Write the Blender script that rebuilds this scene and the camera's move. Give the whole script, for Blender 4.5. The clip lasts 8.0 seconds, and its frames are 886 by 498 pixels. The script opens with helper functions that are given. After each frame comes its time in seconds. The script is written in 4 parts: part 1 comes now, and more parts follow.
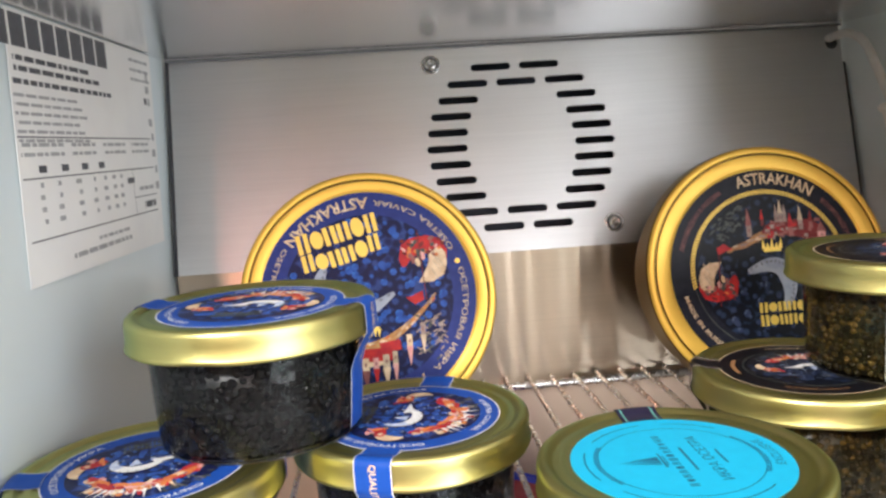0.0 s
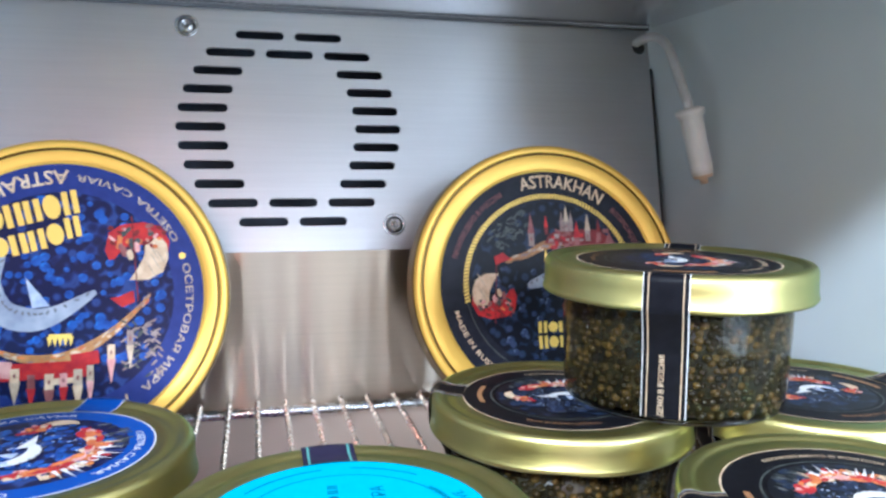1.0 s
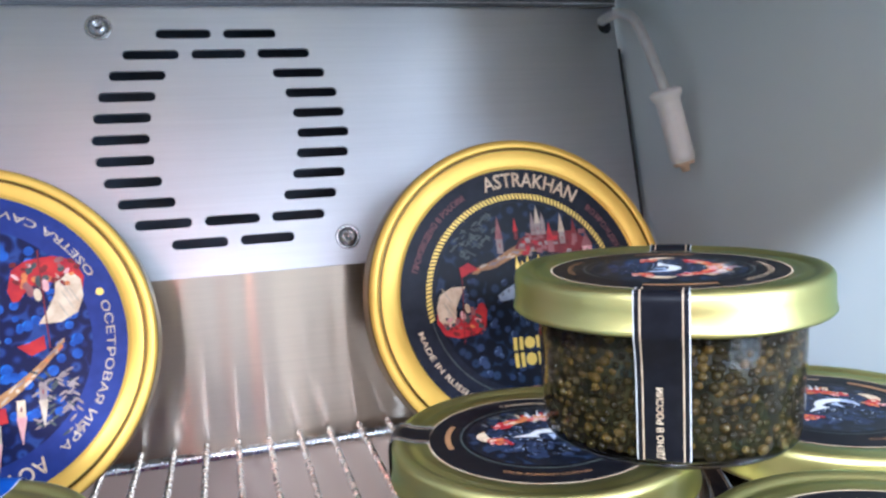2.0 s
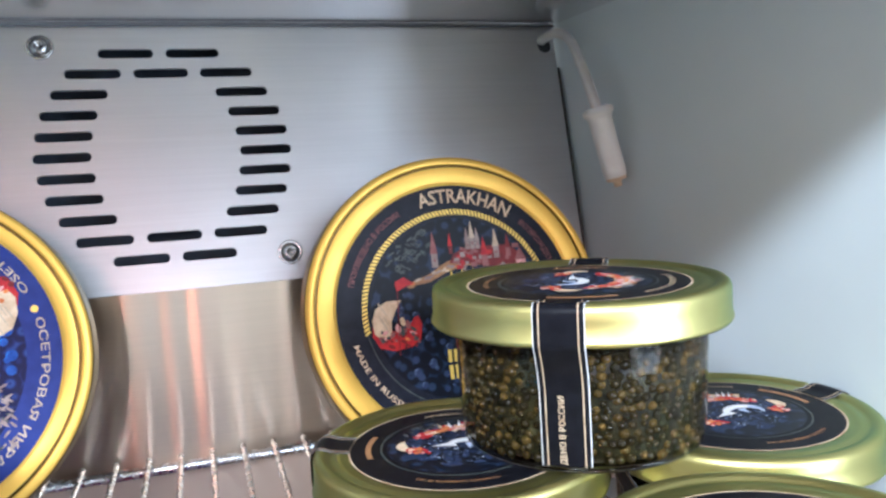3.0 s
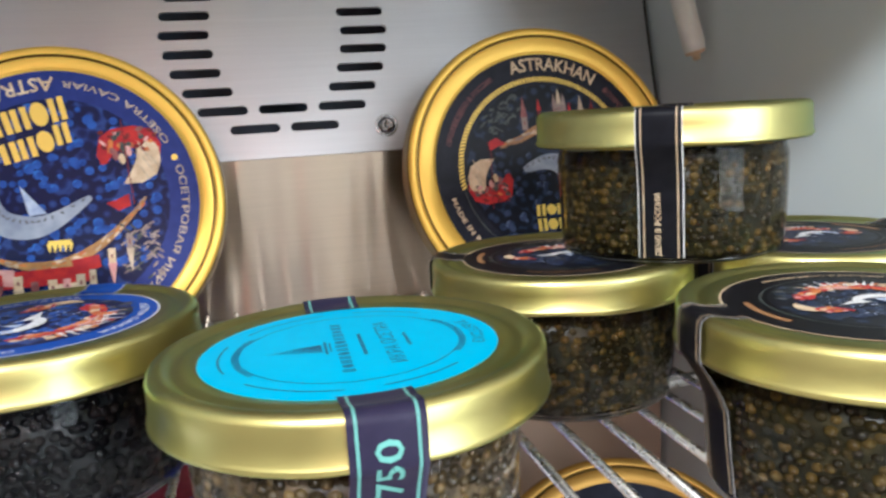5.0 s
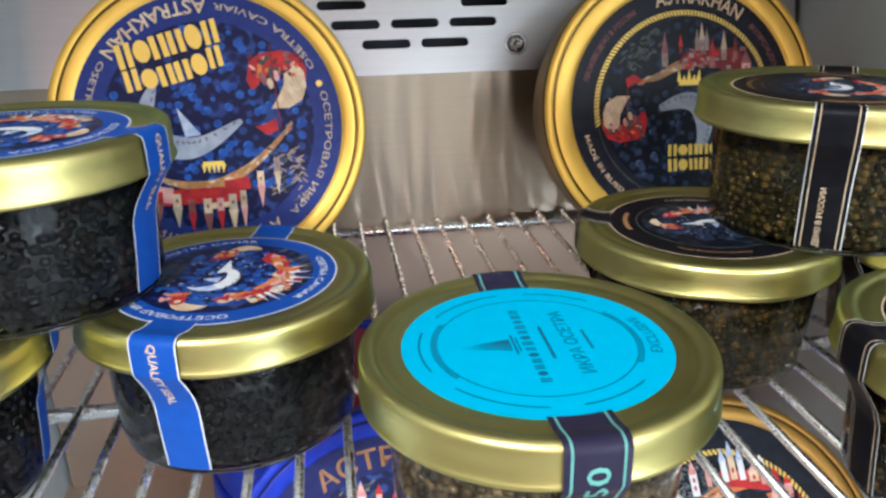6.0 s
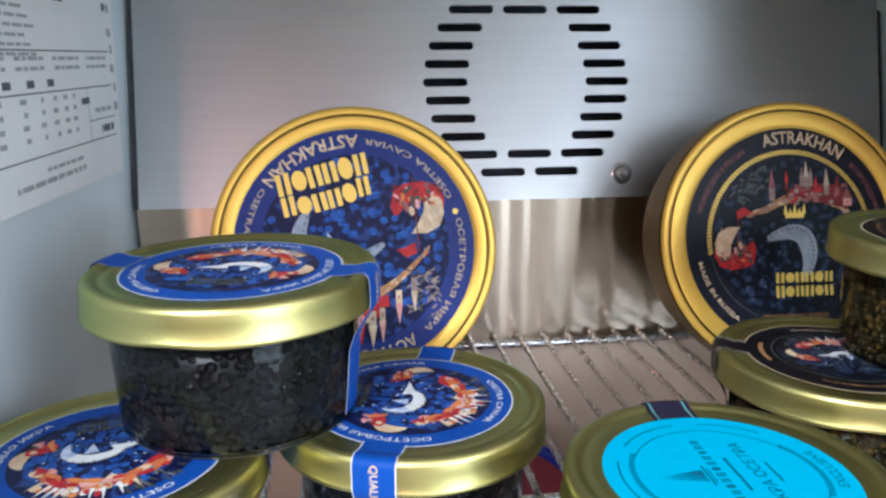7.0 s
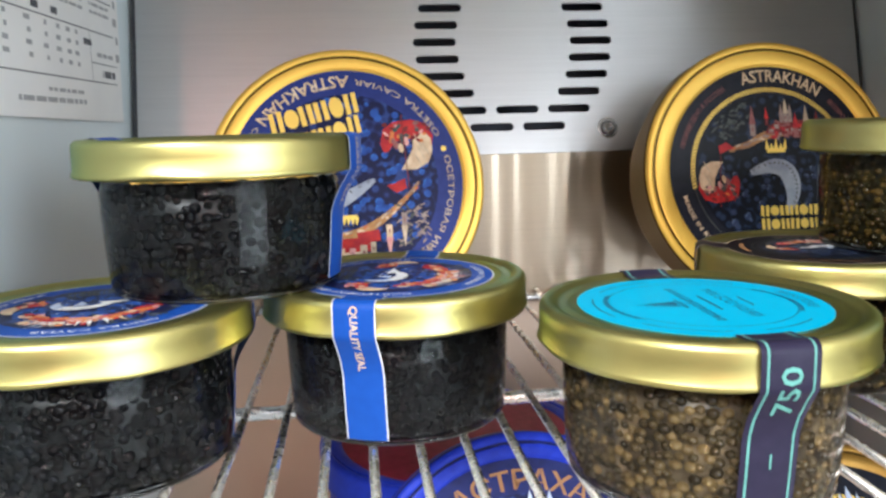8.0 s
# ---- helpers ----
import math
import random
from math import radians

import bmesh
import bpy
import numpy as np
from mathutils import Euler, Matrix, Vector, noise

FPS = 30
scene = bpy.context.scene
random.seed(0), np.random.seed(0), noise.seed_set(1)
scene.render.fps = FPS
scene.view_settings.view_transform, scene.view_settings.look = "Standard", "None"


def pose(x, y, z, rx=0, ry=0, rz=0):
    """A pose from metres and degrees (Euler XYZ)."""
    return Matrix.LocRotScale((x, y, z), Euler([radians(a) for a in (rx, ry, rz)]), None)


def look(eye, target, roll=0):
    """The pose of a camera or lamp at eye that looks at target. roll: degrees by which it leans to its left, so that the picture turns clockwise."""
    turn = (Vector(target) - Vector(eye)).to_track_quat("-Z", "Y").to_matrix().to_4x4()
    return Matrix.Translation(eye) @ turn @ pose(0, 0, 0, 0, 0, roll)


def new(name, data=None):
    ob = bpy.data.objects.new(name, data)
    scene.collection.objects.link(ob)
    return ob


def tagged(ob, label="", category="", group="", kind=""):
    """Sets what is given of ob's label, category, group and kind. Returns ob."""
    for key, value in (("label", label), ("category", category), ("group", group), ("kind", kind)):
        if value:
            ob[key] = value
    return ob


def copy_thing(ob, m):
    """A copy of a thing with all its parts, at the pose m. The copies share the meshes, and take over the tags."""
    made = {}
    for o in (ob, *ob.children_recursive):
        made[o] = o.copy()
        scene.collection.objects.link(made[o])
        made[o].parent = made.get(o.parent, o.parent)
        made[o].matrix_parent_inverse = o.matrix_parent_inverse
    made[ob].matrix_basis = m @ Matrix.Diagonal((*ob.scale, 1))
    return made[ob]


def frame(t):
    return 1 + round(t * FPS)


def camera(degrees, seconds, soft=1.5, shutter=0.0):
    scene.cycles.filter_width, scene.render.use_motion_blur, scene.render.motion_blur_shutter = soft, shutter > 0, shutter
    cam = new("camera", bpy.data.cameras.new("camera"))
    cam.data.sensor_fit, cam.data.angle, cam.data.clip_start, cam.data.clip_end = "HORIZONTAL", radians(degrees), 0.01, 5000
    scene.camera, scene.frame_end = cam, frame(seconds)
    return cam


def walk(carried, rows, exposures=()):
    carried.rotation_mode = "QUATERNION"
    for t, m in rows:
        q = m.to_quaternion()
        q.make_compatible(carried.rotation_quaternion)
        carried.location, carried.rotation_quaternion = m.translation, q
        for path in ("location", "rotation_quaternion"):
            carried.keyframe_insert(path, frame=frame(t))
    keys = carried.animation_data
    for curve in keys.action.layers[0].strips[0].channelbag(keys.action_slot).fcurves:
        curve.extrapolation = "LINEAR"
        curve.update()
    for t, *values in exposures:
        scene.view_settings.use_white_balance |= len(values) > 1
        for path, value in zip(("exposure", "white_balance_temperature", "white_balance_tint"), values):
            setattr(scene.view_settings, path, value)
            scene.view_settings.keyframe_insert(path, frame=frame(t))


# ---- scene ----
cam = camera(60.0, 8.0, soft=2.6, shutter=0.15)
PATH = [
    (0, (-0.07688, -0.42426, 0.13515), (-0.00824, 0.56345, -0.00531), -3.70),
    (0.5, (-0.04492, -0.41936, 0.13291), (0.03014, 0.56554, -0.02310), -2.94),
    (0.7, (-0.02400, -0.40400, 0.12800), (0.08200, 0.57900, -0.02350), -1.30),
    (1, (-0.01832, -0.37475, 0.11604), (0.22051, 0.58927, -0.00070), 0.50),
    (1.5, (-0.01679, -0.34819, 0.10888), (0.25324, 0.60738, -0.00931), -1.11),
    (2, (-0.00309, -0.34106, 0.11890), (0.26637, 0.61369, -0.00700), -2.81),
    (2.2, (-0.00084, -0.34375, 0.11907), (0.27435, 0.60968, -0.00436), -2.83),
    (3.3, (0.01151, -0.35857, 0.12000), (0.31815, 0.58690, 0.01019), -2.94),
    (3.5, (0.00765, -0.36525, 0.11289), (0.31475, 0.57905, -0.00537), -2.67),
    (4, (0.00477, -0.38030, 0.09758), (0.30229, 0.56504, -0.03584), -2.61),
    (4.5, (-0.00178, -0.38096, 0.08417), (0.28053, 0.56652, -0.06605), -2.71),
    (5, (-0.01708, -0.37826, 0.08915), (0.21382, 0.57867, -0.08684), -3.39),
    (5.2, (-0.02243, -0.38040, 0.10266), (0.12532, 0.57749, -0.14357), -5.34),
    (6.3, (-0.06127, -0.37303, 0.13152), (0.08117, 0.54849, -0.22975), -0.44),
    (6.5, (-0.07510, -0.37733, 0.14133), (0.06066, 0.55212, -0.20174), -0.33),
    (6.7, (-0.08100, -0.37900, 0.15000), (0.03600, 0.56200, -0.16700), -0.40),
    (7, (-0.09048, -0.38503, 0.14239), (0.02858, 0.57757, -0.10099), -0.24),
    (7.5, (-0.09551, -0.39757, 0.11661), (0.01756, 0.57917, -0.06558), -0.24),
    (8, (-0.08479, -0.40414, 0.08919), (0.02491, 0.57645, -0.07332), -1.46),
]
EXPOSURES = [(0.0, -0.18, 6370, 10), (0.6, -0.26, 6270, 9), (1.0, 0.12, 5020, 6), (1.2, 0.10, 4870, 6), (2.2, 0.28, 5000, 10), (3.3, 0.06, 5320, 7), (4.2, -0.27, 5820, 8), (5.2, -0.32, 5770, 6),
             (6.3, -0.48, 5570, 4), (7.0, -0.48, 5420, 6), (7.5, -0.38, 5620, 5), (8.0, -0.30, 5920, 6)]
walk(cam, [(t, look(eye, target, roll)) for t, eye, target, roll in PATH], EXPOSURES)

# ---------------------------------------------------------------- light
SHELF_Z = 0.002    # top of the wire shelf
world = bpy.data.worlds.new("world")
scene.world = world
world.use_nodes = True
world.node_tree.nodes["Background"].inputs[0].default_value = (0.75, 0.82, 0.9, 1)
world.node_tree.nodes["Background"].inputs[1].default_value = 0.35


def area_lamp(name, eye, target, w, h, watts, colour):
    data = bpy.data.lights.new(name, "AREA")
    data.shape, data.size, data.size_y, data.energy, data.color = "RECTANGLE", w, h, watts, colour
    ob = new(name, data)
    ob.matrix_world = look(eye, target)
    return ob


area_lamp("room_ceiling_lamp", (-1.2, -2.3, 1.66), (0.0, -0.2, 0.0), 1.0, 0.22, 112, (1.0, 0.975, 0.94))
# Unseen fill from the right, added to brighten the left wall and ceiling.
area_lamp("right_fill_light", (1.7, -2.9, 0.45), (-0.1, -0.1, 0.1), 1.6, 2.7, 118, (0.93, 0.97, 1.0))
# Unseen lamp added for the bright patch on the fan panel.
area_lamp("panel_highlight_light", (0.35, -3.2, 1.15), (0.0, -0.1, 0.1), 1.5, 0.9, 20, (0.97, 0.98, 1.0))
# Unseen pink strip lamp, added to put the salmon streak in the steel.
area_lamp("pink_streak_light", (-0.52, -3.2, 1.1), (0.0, -0.1, 0.1), 0.07, 1.6, 17, (1.0, 0.42, 0.32))


# ---------------------------------------------------------------- materials
class Mat:
    """A small builder of node materials."""

    def __init__(self, name, colour=(0.5, 0.5, 0.5), rough=0.5, metal=0.0, **more):
        self.m = bpy.data.materials.new(name)
        self.m.use_nodes = True
        self.t = self.m.node_tree
        self.b = self.t.nodes["Principled BSDF"]
        self.set("Base Color", (*colour, 1))
        self.set("Roughness", rough)
        self.set("Metallic", metal)
        for k, v in more.items():
            self.set(k.replace("_", " "), v)

    def set(self, k, v):
        self.b.inputs[k].default_value = v
        return self

    def node(self, kind, **values):
        n = self.t.nodes.new(kind)
        for k, v in values.items():
            n.inputs[k].default_value = v
        return n

    def link(self, a, b):
        self.t.links.new(a, b)

    def coords(self, scale=(1, 1, 1), space="Object"):
        tc = self.node("ShaderNodeTexCoord")
        mp = self.node("ShaderNodeMapping")
        mp.inputs["Scale"].default_value = scale
        self.link(tc.outputs[space], mp.inputs["Vector"])
        return mp.outputs["Vector"]

    def ramp(self, fac, stops):
        r = self.node("ShaderNodeValToRGB")
        el = r.color_ramp.elements
        while len(el) < len(stops):
            el.new(0.5)
        for e, (p, c) in zip(el, stops):
            e.position, e.color = p, (*c, 1)
        self.link(fac, r.inputs["Fac"])
        return r.outputs["Color"]

    def noise(self, scale, detail=4.0, vec=None, rough=0.55):
        n = self.node("ShaderNodeTexNoise", Scale=scale, Detail=detail, Roughness=rough)
        self.link(vec if vec is not None else self.coords(), n.inputs["Vector"])
        return n.outputs["Fac"]

    def rough_by(self, fac, lo, hi):
        mr = self.node("ShaderNodeMapRange")
        mr.inputs["To Min"].default_value, mr.inputs["To Max"].default_value = lo, hi
        self.link(fac, mr.inputs["Value"])
        self.link(mr.outputs["Result"], self.b.inputs["Roughness"])
        return self

    def bump(self, fac, strength=0.2, dist=0.0005):
        bp = self.node("ShaderNodeBump", Strength=strength, Distance=dist)
        self.link(fac, bp.inputs["Height"])
        self.link(bp.outputs["Normal"], self.b.inputs["Normal"])
        return self

    def colour_by(self, fac, stops):
        self.link(self.ramp(fac, stops), self.b.inputs["Base Color"])
        return self


def brushed(name, colour, rough, aniso, stretch, tangent=(1, 0, 0), relief=0.018):
    k = Mat(name, colour, rough, 1.0, Anisotropic=aniso)
    vec = k.coords(stretch)
    grain = k.noise(1.0, 5, vec)
    cloud = k.noise(20.0, 7, None, 0.65)
    k.rough_by(cloud, *((rough * 0.68, rough * 1.36) if relief else (rough * 0.95, rough * 1.05)))
    if relief:
        k.bump(grain, relief, 0.0003)
    k.colour_by(grain, [(0.25, tuple(c * 0.95 for c in colour)), (0.75, tuple(min(1, c * 1.03) for c in colour))])
    tv = k.node("ShaderNodeCombineXYZ", X=tangent[0], Y=tangent[1], Z=tangent[2])
    k.link(tv.outputs[0], k.b.inputs["Tangent"])
    return k.m


STEEL = brushed("brushed_steel_panel", (0.66, 0.655, 0.66), 0.46, 0.7, (18, 400, 900), (0, 0.232, 0.973))
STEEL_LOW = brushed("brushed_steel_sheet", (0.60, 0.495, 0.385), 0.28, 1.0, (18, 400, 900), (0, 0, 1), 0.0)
STEEL_TOP = brushed("satin_steel_ceiling", (0.80, 0.80, 0.81), 0.20, 0.3, (20, 900, 400))
k = Mat("tan_bottom_tray", (0.40, 0.28, 0.19), 0.45)
k.colour_by(k.noise(11, 5), [(0.3, (0.52, 0.37, 0.25)), (0.7, (0.62, 0.46, 0.33))])
k.bump(k.noise(300, 3), 0.08, 0.0004)
STEEL_FLOOR = k.m
k = Mat("satin_tan_sheet", (0.55, 0.42, 0.32), 0.36, 0.55)
k.colour_by(k.noise(9, 4), [(0.3, (0.50, 0.37, 0.28)), (0.7, (0.58, 0.45, 0.35))])
TAN_SHEET = k.m

k = Mat("liner_side", (0.62, 0.65, 0.66), 0.38, 0.0)
k.colour_by(k.noise(14, 5), [(0.3, (0.63, 0.70, 0.715)), (0.7, (0.67, 0.74, 0.755))])
k.bump(k.noise(420, 2), 0.05, 0.0003)
LINER = k.m
k = Mat("dark_gap", (0.035, 0.035, 0.04), 0.6)
k.colour_by(k.noise(60, 3), [(0.3, (0.025, 0.025, 0.03)), (0.7, (0.05, 0.05, 0.055))])
GAP = k.m
k = Mat("grey_seal_rubber", (0.12, 0.125, 0.135), 0.5)
k.colour_by(k.noise(60, 3), [(0.3, (0.10, 0.105, 0.115)), (0.7, (0.15, 0.155, 0.165))])
SEALER = k.m
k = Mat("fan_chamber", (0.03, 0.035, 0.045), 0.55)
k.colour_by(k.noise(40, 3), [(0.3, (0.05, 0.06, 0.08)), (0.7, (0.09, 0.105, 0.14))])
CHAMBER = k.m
k = Mat("cabinet_shell", (0.7, 0.71, 0.72), 0.45)
k.colour_by(k.noise(3, 4), [(0.3, (0.30, 0.30, 0.31)), (0.7, (0.36, 0.36, 0.37))])
SHELL = k.m
k = Mat("room_plaster", (0.72, 0.7, 0.67), 0.8)
k.colour_by(k.noise(1.5, 5), [(0.3, (0.56, 0.51, 0.44)), (0.7, (0.64, 0.59, 0.52))])
PLASTER = k.m
# Unseen floor, made pale to bounce light up to the refrigerator's ceiling.
k = Mat("room_floor", (0.25, 0.2, 0.16), 0.5)
k.colour_by(k.noise(4, 5), [(0.3, (0.40, 0.38, 0.35)), (0.7, (0.50, 0.475, 0.44))])
ROOM_FLOOR = k.m
# Unseen lower wall, added to set the jars' reflections and the low bounce.
k = Mat("unseen_lower_wall", (0.24, 0.2, 0.16), 0.6)
k.colour_by(k.noise(3, 5), [(0.3, (0.20, 0.165, 0.13)), (0.7, (0.28, 0.235, 0.19))])
DADO = k.m

WIRE = Mat("chromed_wire", (0.80, 0.79, 0.78), 0.26, 1.0)
WIRE.rough_by(WIRE.noise(300, 3), 0.18, 0.36)
WIRE = WIRE.m
SCREW = Mat("screw_steel", (0.40, 0.39, 0.38), 0.25, 1.0).m


def gold(name, colour, rough, metal=1.0, edge=None):
    g = Mat(name, colour, rough, metal)
    if edge:
        g.set("Specular Tint", (*edge, 1))
    cloud = g.noise(55, 5)
    fine = g.noise(900, 2)
    g.rough_by(cloud, rough * 0.75, rough * 1.35)
    g.colour_by(cloud, [(0.3, tuple(c * 0.93 for c in colour)), (0.7, colour)])
    g.bump(fine, 0.03, 0.0002)
    return g.m


LID_GOLD = gold("lacquered_gold_lid", (0.595, 0.53, 0.20), 0.38, 1.0, (0.0, 0.42, 0.32))
LID_COAT = LID_GOLD.node_tree.nodes["Principled BSDF"]   # clear lacquer over the gold
LID_COAT.inputs["Coat Weight"].default_value, LID_COAT.inputs["Coat Roughness"].default_value = 0.45, 0.15
LID_COAT.inputs["Coat Tint"].default_value = (0.98, 1.0, 0.97, 1)
TIN_GOLD = gold("tin_gold", (0.92, 0.58, 0.10), 0.42, 0.5)
# Darker copy of the gold: shade painted into the groove and outer edge.
TIN_GROOVE_SHADE = gold("tin_groove_shade", (0.16, 0.10, 0.03), 0.35)
# Darkened tin gold: the shade under the shelf is put into the colour.
RIM_GOLD_SHADED = gold("tin_gold_shaded", (0.40, 0.22, 0.04), 0.4, 0.6)
TIN_SIDE = gold("tin_side", (0.40, 0.32, 0.19), 0.38)
FOIL = gold("gold_foil", (0.86, 0.60, 0.12), 0.45, 0.4)

GLASS = Mat("jar_glass", (0.98, 0.985, 0.98), 0.05, 0.0, IOR=1.2)
GLASS.set("Transmission Weight", 1.0)
GLASS.bump(GLASS.noise(70, 2), 0.06, 0.0012)
GLASS = GLASS.m


FOOT_GLASS = Mat("thick_glass_foot", (0.93, 0.96, 0.94), 0.06, 0.0, IOR=1.5)
FOOT_GLASS.set("Transmission Weight", 1.0)
FOOT_GLASS.bump(FOOT_GLASS.noise(160, 2), 0.3, 0.0010)
FOOT_GLASS = FOOT_GLASS.m


def roe(name, stops, core, gloss=0.5):
    r = Mat(name, core, 0.08)
    geo = r.node("ShaderNodeNewGeometry")
    r.link(r.ramp(geo.outputs["Random Per Island"], stops), r.b.inputs["Base Color"])
    r.set("Specular IOR Level", gloss)
    r.set("Subsurface Weight", 0.08)
    r.set("Subsurface Radius", (0.002, 0.0015, 0.0008))
    return r.m


ROE_BLACK = roe("black_roe", [(0.0, (0.001, 0.001, 0.0015)), (0.7, (0.003, 0.003, 0.0035)), (1.0, (0.006, 0.006, 0.006))], (0.02, 0.02, 0.02), 0.22)
ROE_OLIVE = roe("olive_roe", [(0.0, (0.006, 0.005, 0.002)), (0.6, (0.020, 0.014, 0.004)), (1.0, (0.058, 0.036, 0.008))], (0.05, 0.04, 0.01), 0.3)
ROE_AMBER = roe("amber_roe", [(0.0, (0.014, 0.010, 0.005)), (0.6, (0.045, 0.031, 0.013)), (1.0, (0.11, 0.074, 0.030))], (0.1, 0.07, 0.02), 0.4)


def brine(name, a, b):
    """Cloudy film between the eggs, drawn out into pale smears."""
    r = Mat(name, a, 0.3)
    r.set("Specular IOR Level", 0.15)
    warp = r.node("ShaderNodeTexNoise", Scale=45.0, Detail=2.0)
    r.link(r.coords(), warp.inputs["Vector"])
    mix = r.node("ShaderNodeMix")
    mix.data_type = "VECTOR"
    mix.inputs["Factor"].default_value = 0.04
    r.link(r.coords((1, 1, 0.35)), mix.inputs["A"])
    r.link(warp.outputs["Color"], mix.inputs["B"])
    cloud = r.noise(240, 3, mix.outputs["Result"], 0.5)
    r.colour_by(cloud, [(0.38, a), (0.58, b), (0.72, tuple(c * 2.2 for c in b))])
    return r.m


BRINE_GREY = brine("grey_brine", (0.0015, 0.0016, 0.0018), (0.009, 0.010, 0.0105))
BRINE_OLIVE = brine("olive_brine", (0.004, 0.004, 0.002), (0.014, 0.012, 0.005))
BRINE_AMBER = brine("amber_brine", (0.014, 0.010, 0.006), (0.055, 0.040, 0.023))


def ink(name, a, b=None, rough=0.32, scale=260):
    r = Mat(name, a, rough + 0.1)
    r.set("Specular IOR Level", 0.16)
    b = b or tuple(c * 0.8 for c in a)
    r.colour_by(r.noise(scale, 4), [(0.35, b), (0.65, a)])
    return r.m


BLUE = ink("blue_paper", (0.013, 0.075, 0.38), (0.011, 0.066, 0.345), 0.42)
BLACKP = ink("black_paper", (0.006, 0.006, 0.008), (0.009, 0.009, 0.012), 0.3)
BLACKP.node_tree.nodes["Principled BSDF"].inputs["Specular IOR Level"].default_value = 0.07
CYAN = ink("cyan_paper", (0.02, 0.49, 0.79), (0.018, 0.465, 0.76), 0.4)
PURPLE = ink("violet_paper", (0.026, 0.022, 0.05), (0.021, 0.018, 0.042), 0.3)
WHITE = ink("white_ink", (0.80, 0.80, 0.80), (0.72, 0.72, 0.72))
CREAM = ink("cream_ink", (0.78, 0.62, 0.42), (0.6, 0.42, 0.26))
RED = ink("red_ink", (0.55, 0.035, 0.03), (0.36, 0.02, 0.03))
ORANGE = ink("orange_ink", (0.72, 0.25, 0.07), (0.5, 0.13, 0.05))
PINK = ink("pink_ink", (0.78, 0.45, 0.40), (0.62, 0.28, 0.26))
PALE = ink("pale_blue_ink", (0.62, 0.68, 0.80), (0.34, 0.42, 0.62))
FOREST = ink("forest_ink", (0.05, 0.06, 0.06), (0.09, 0.10, 0.09))
TEAL_INK = ink("teal_ink", (0.018, 0.15, 0.27))
MINT = ink("mint_ink", (0.16, 0.43, 0.38))
CRIMSON = ink("crimson_lacquer", (0.30, 0.02, 0.05), (0.22, 0.012, 0.035), 0.3)
ROYAL = ink("royal_blue_lacquer", (0.02, 0.045, 0.5), (0.016, 0.035, 0.42), 0.25)
GREYINK = ink("grey_ink", (0.20, 0.20, 0.21))
BLACKINK = ink("black_ink", (0.03, 0.03, 0.035))
FAINT = ink("faint_grey_ink", (0.42, 0.42, 0.42))
SOOT = ink("worn_black_ink", (0.09, 0.09, 0.10))
PAPER = ink("white_sticker", (0.86, 0.85, 0.82), (0.82, 0.81, 0.79), 0.55, 40)


def sea(name, dark, mid, light):
    """Printed dark water with curled light rings."""
    r = Mat(name, mid, 0.4)
    r.set("Specular IOR Level", 0.16)
    v = r.node("ShaderNodeTexVoronoi", Scale=190.0)
    r.link(r.coords(), v.inputs["Vector"])
    w = r.node("ShaderNodeMath")
    w.operation = "SINE"
    mul = r.node("ShaderNodeMath")
    mul.operation = "MULTIPLY"
    mul.inputs[1].default_value = 9.0
    r.link(v.outputs["Distance"], mul.inputs[0])
    r.link(mul.outputs[0], w.inputs[0])
    add = r.node("ShaderNodeMath")
    add.operation = "MULTIPLY_ADD"
    add.inputs[1].default_value, add.inputs[2].default_value = 0.4, 0.15
    r.link(w.outputs[0], add.inputs[0])
    mix = r.node("ShaderNodeMath")
    mix.operation = "ADD"
    r.link(add.outputs[0], mix.inputs[0])
    nz = r.noise(70, 3)
    sc = r.node("ShaderNodeMath")
    sc.operation = "MULTIPLY"
    sc.inputs[1].default_value = 0.5
    r.link(nz, sc.inputs[0])
    r.link(sc.outputs[0], mix.inputs[1])
    r.colour_by(mix.outputs[0], [(0.2, dark), (0.5, mid), (0.85, light)])
    return r.m


SEA_BLUE = sea("printed_sea_blue", (0.007, 0.010, 0.05), (0.011, 0.019, 0.095), (0.03, 0.065, 0.23))
SEA_DARK = sea("printed_sea_dark", (0.006, 0.007, 0.012), (0.008, 0.012, 0.024), (0.026, 0.042, 0.085))
TIN_BLUE = ink("tin_blue_print", (0.024, 0.042, 0.20), (0.020, 0.034, 0.165))
DULL_GOLD = ink("dull_gold_ink", (0.42, 0.22, 0.09), (0.3, 0.15, 0.07))
ROE_INK = ink("roe_ink", (0.034, 0.115, 0.44), (0.014, 0.05, 0.24))
STONE = ink("stone_ink", (0.36, 0.29, 0.26), (0.24, 0.17, 0.15))
ROSE = ink("rose_ink", (0.32, 0.13, 0.12), (0.2, 0.07, 0.07))
DARK_RED = ink("dark_red_ink", (0.22, 0.03, 0.03), (0.13, 0.02, 0.02))
FISH = ink("sturgeon_ink", (0.46, 0.49, 0.56), (0.26, 0.29, 0.38), scale=90)
WAVE = ink("wave_ink", (0.05, 0.22, 0.68), (0.02, 0.10, 0.42))
TAN_INK = ink("tan_ink", (0.50, 0.27, 0.10), (0.40, 0.19, 0.07))
PALE_SAIL = ink("aged_paper_ink", (0.62, 0.50, 0.36), (0.46, 0.35, 0.24))
SEA_BEAD = ink("sea_bead_ink", (0.035, 0.05, 0.10), (0.02, 0.03, 0.07))
PALE_SEA = ink("sea_glint_ink", (0.16, 0.20, 0.30), (0.10, 0.13, 0.22))
NAVY = ink("navy_print", (0.016, 0.024, 0.13), (0.012, 0.017, 0.09))
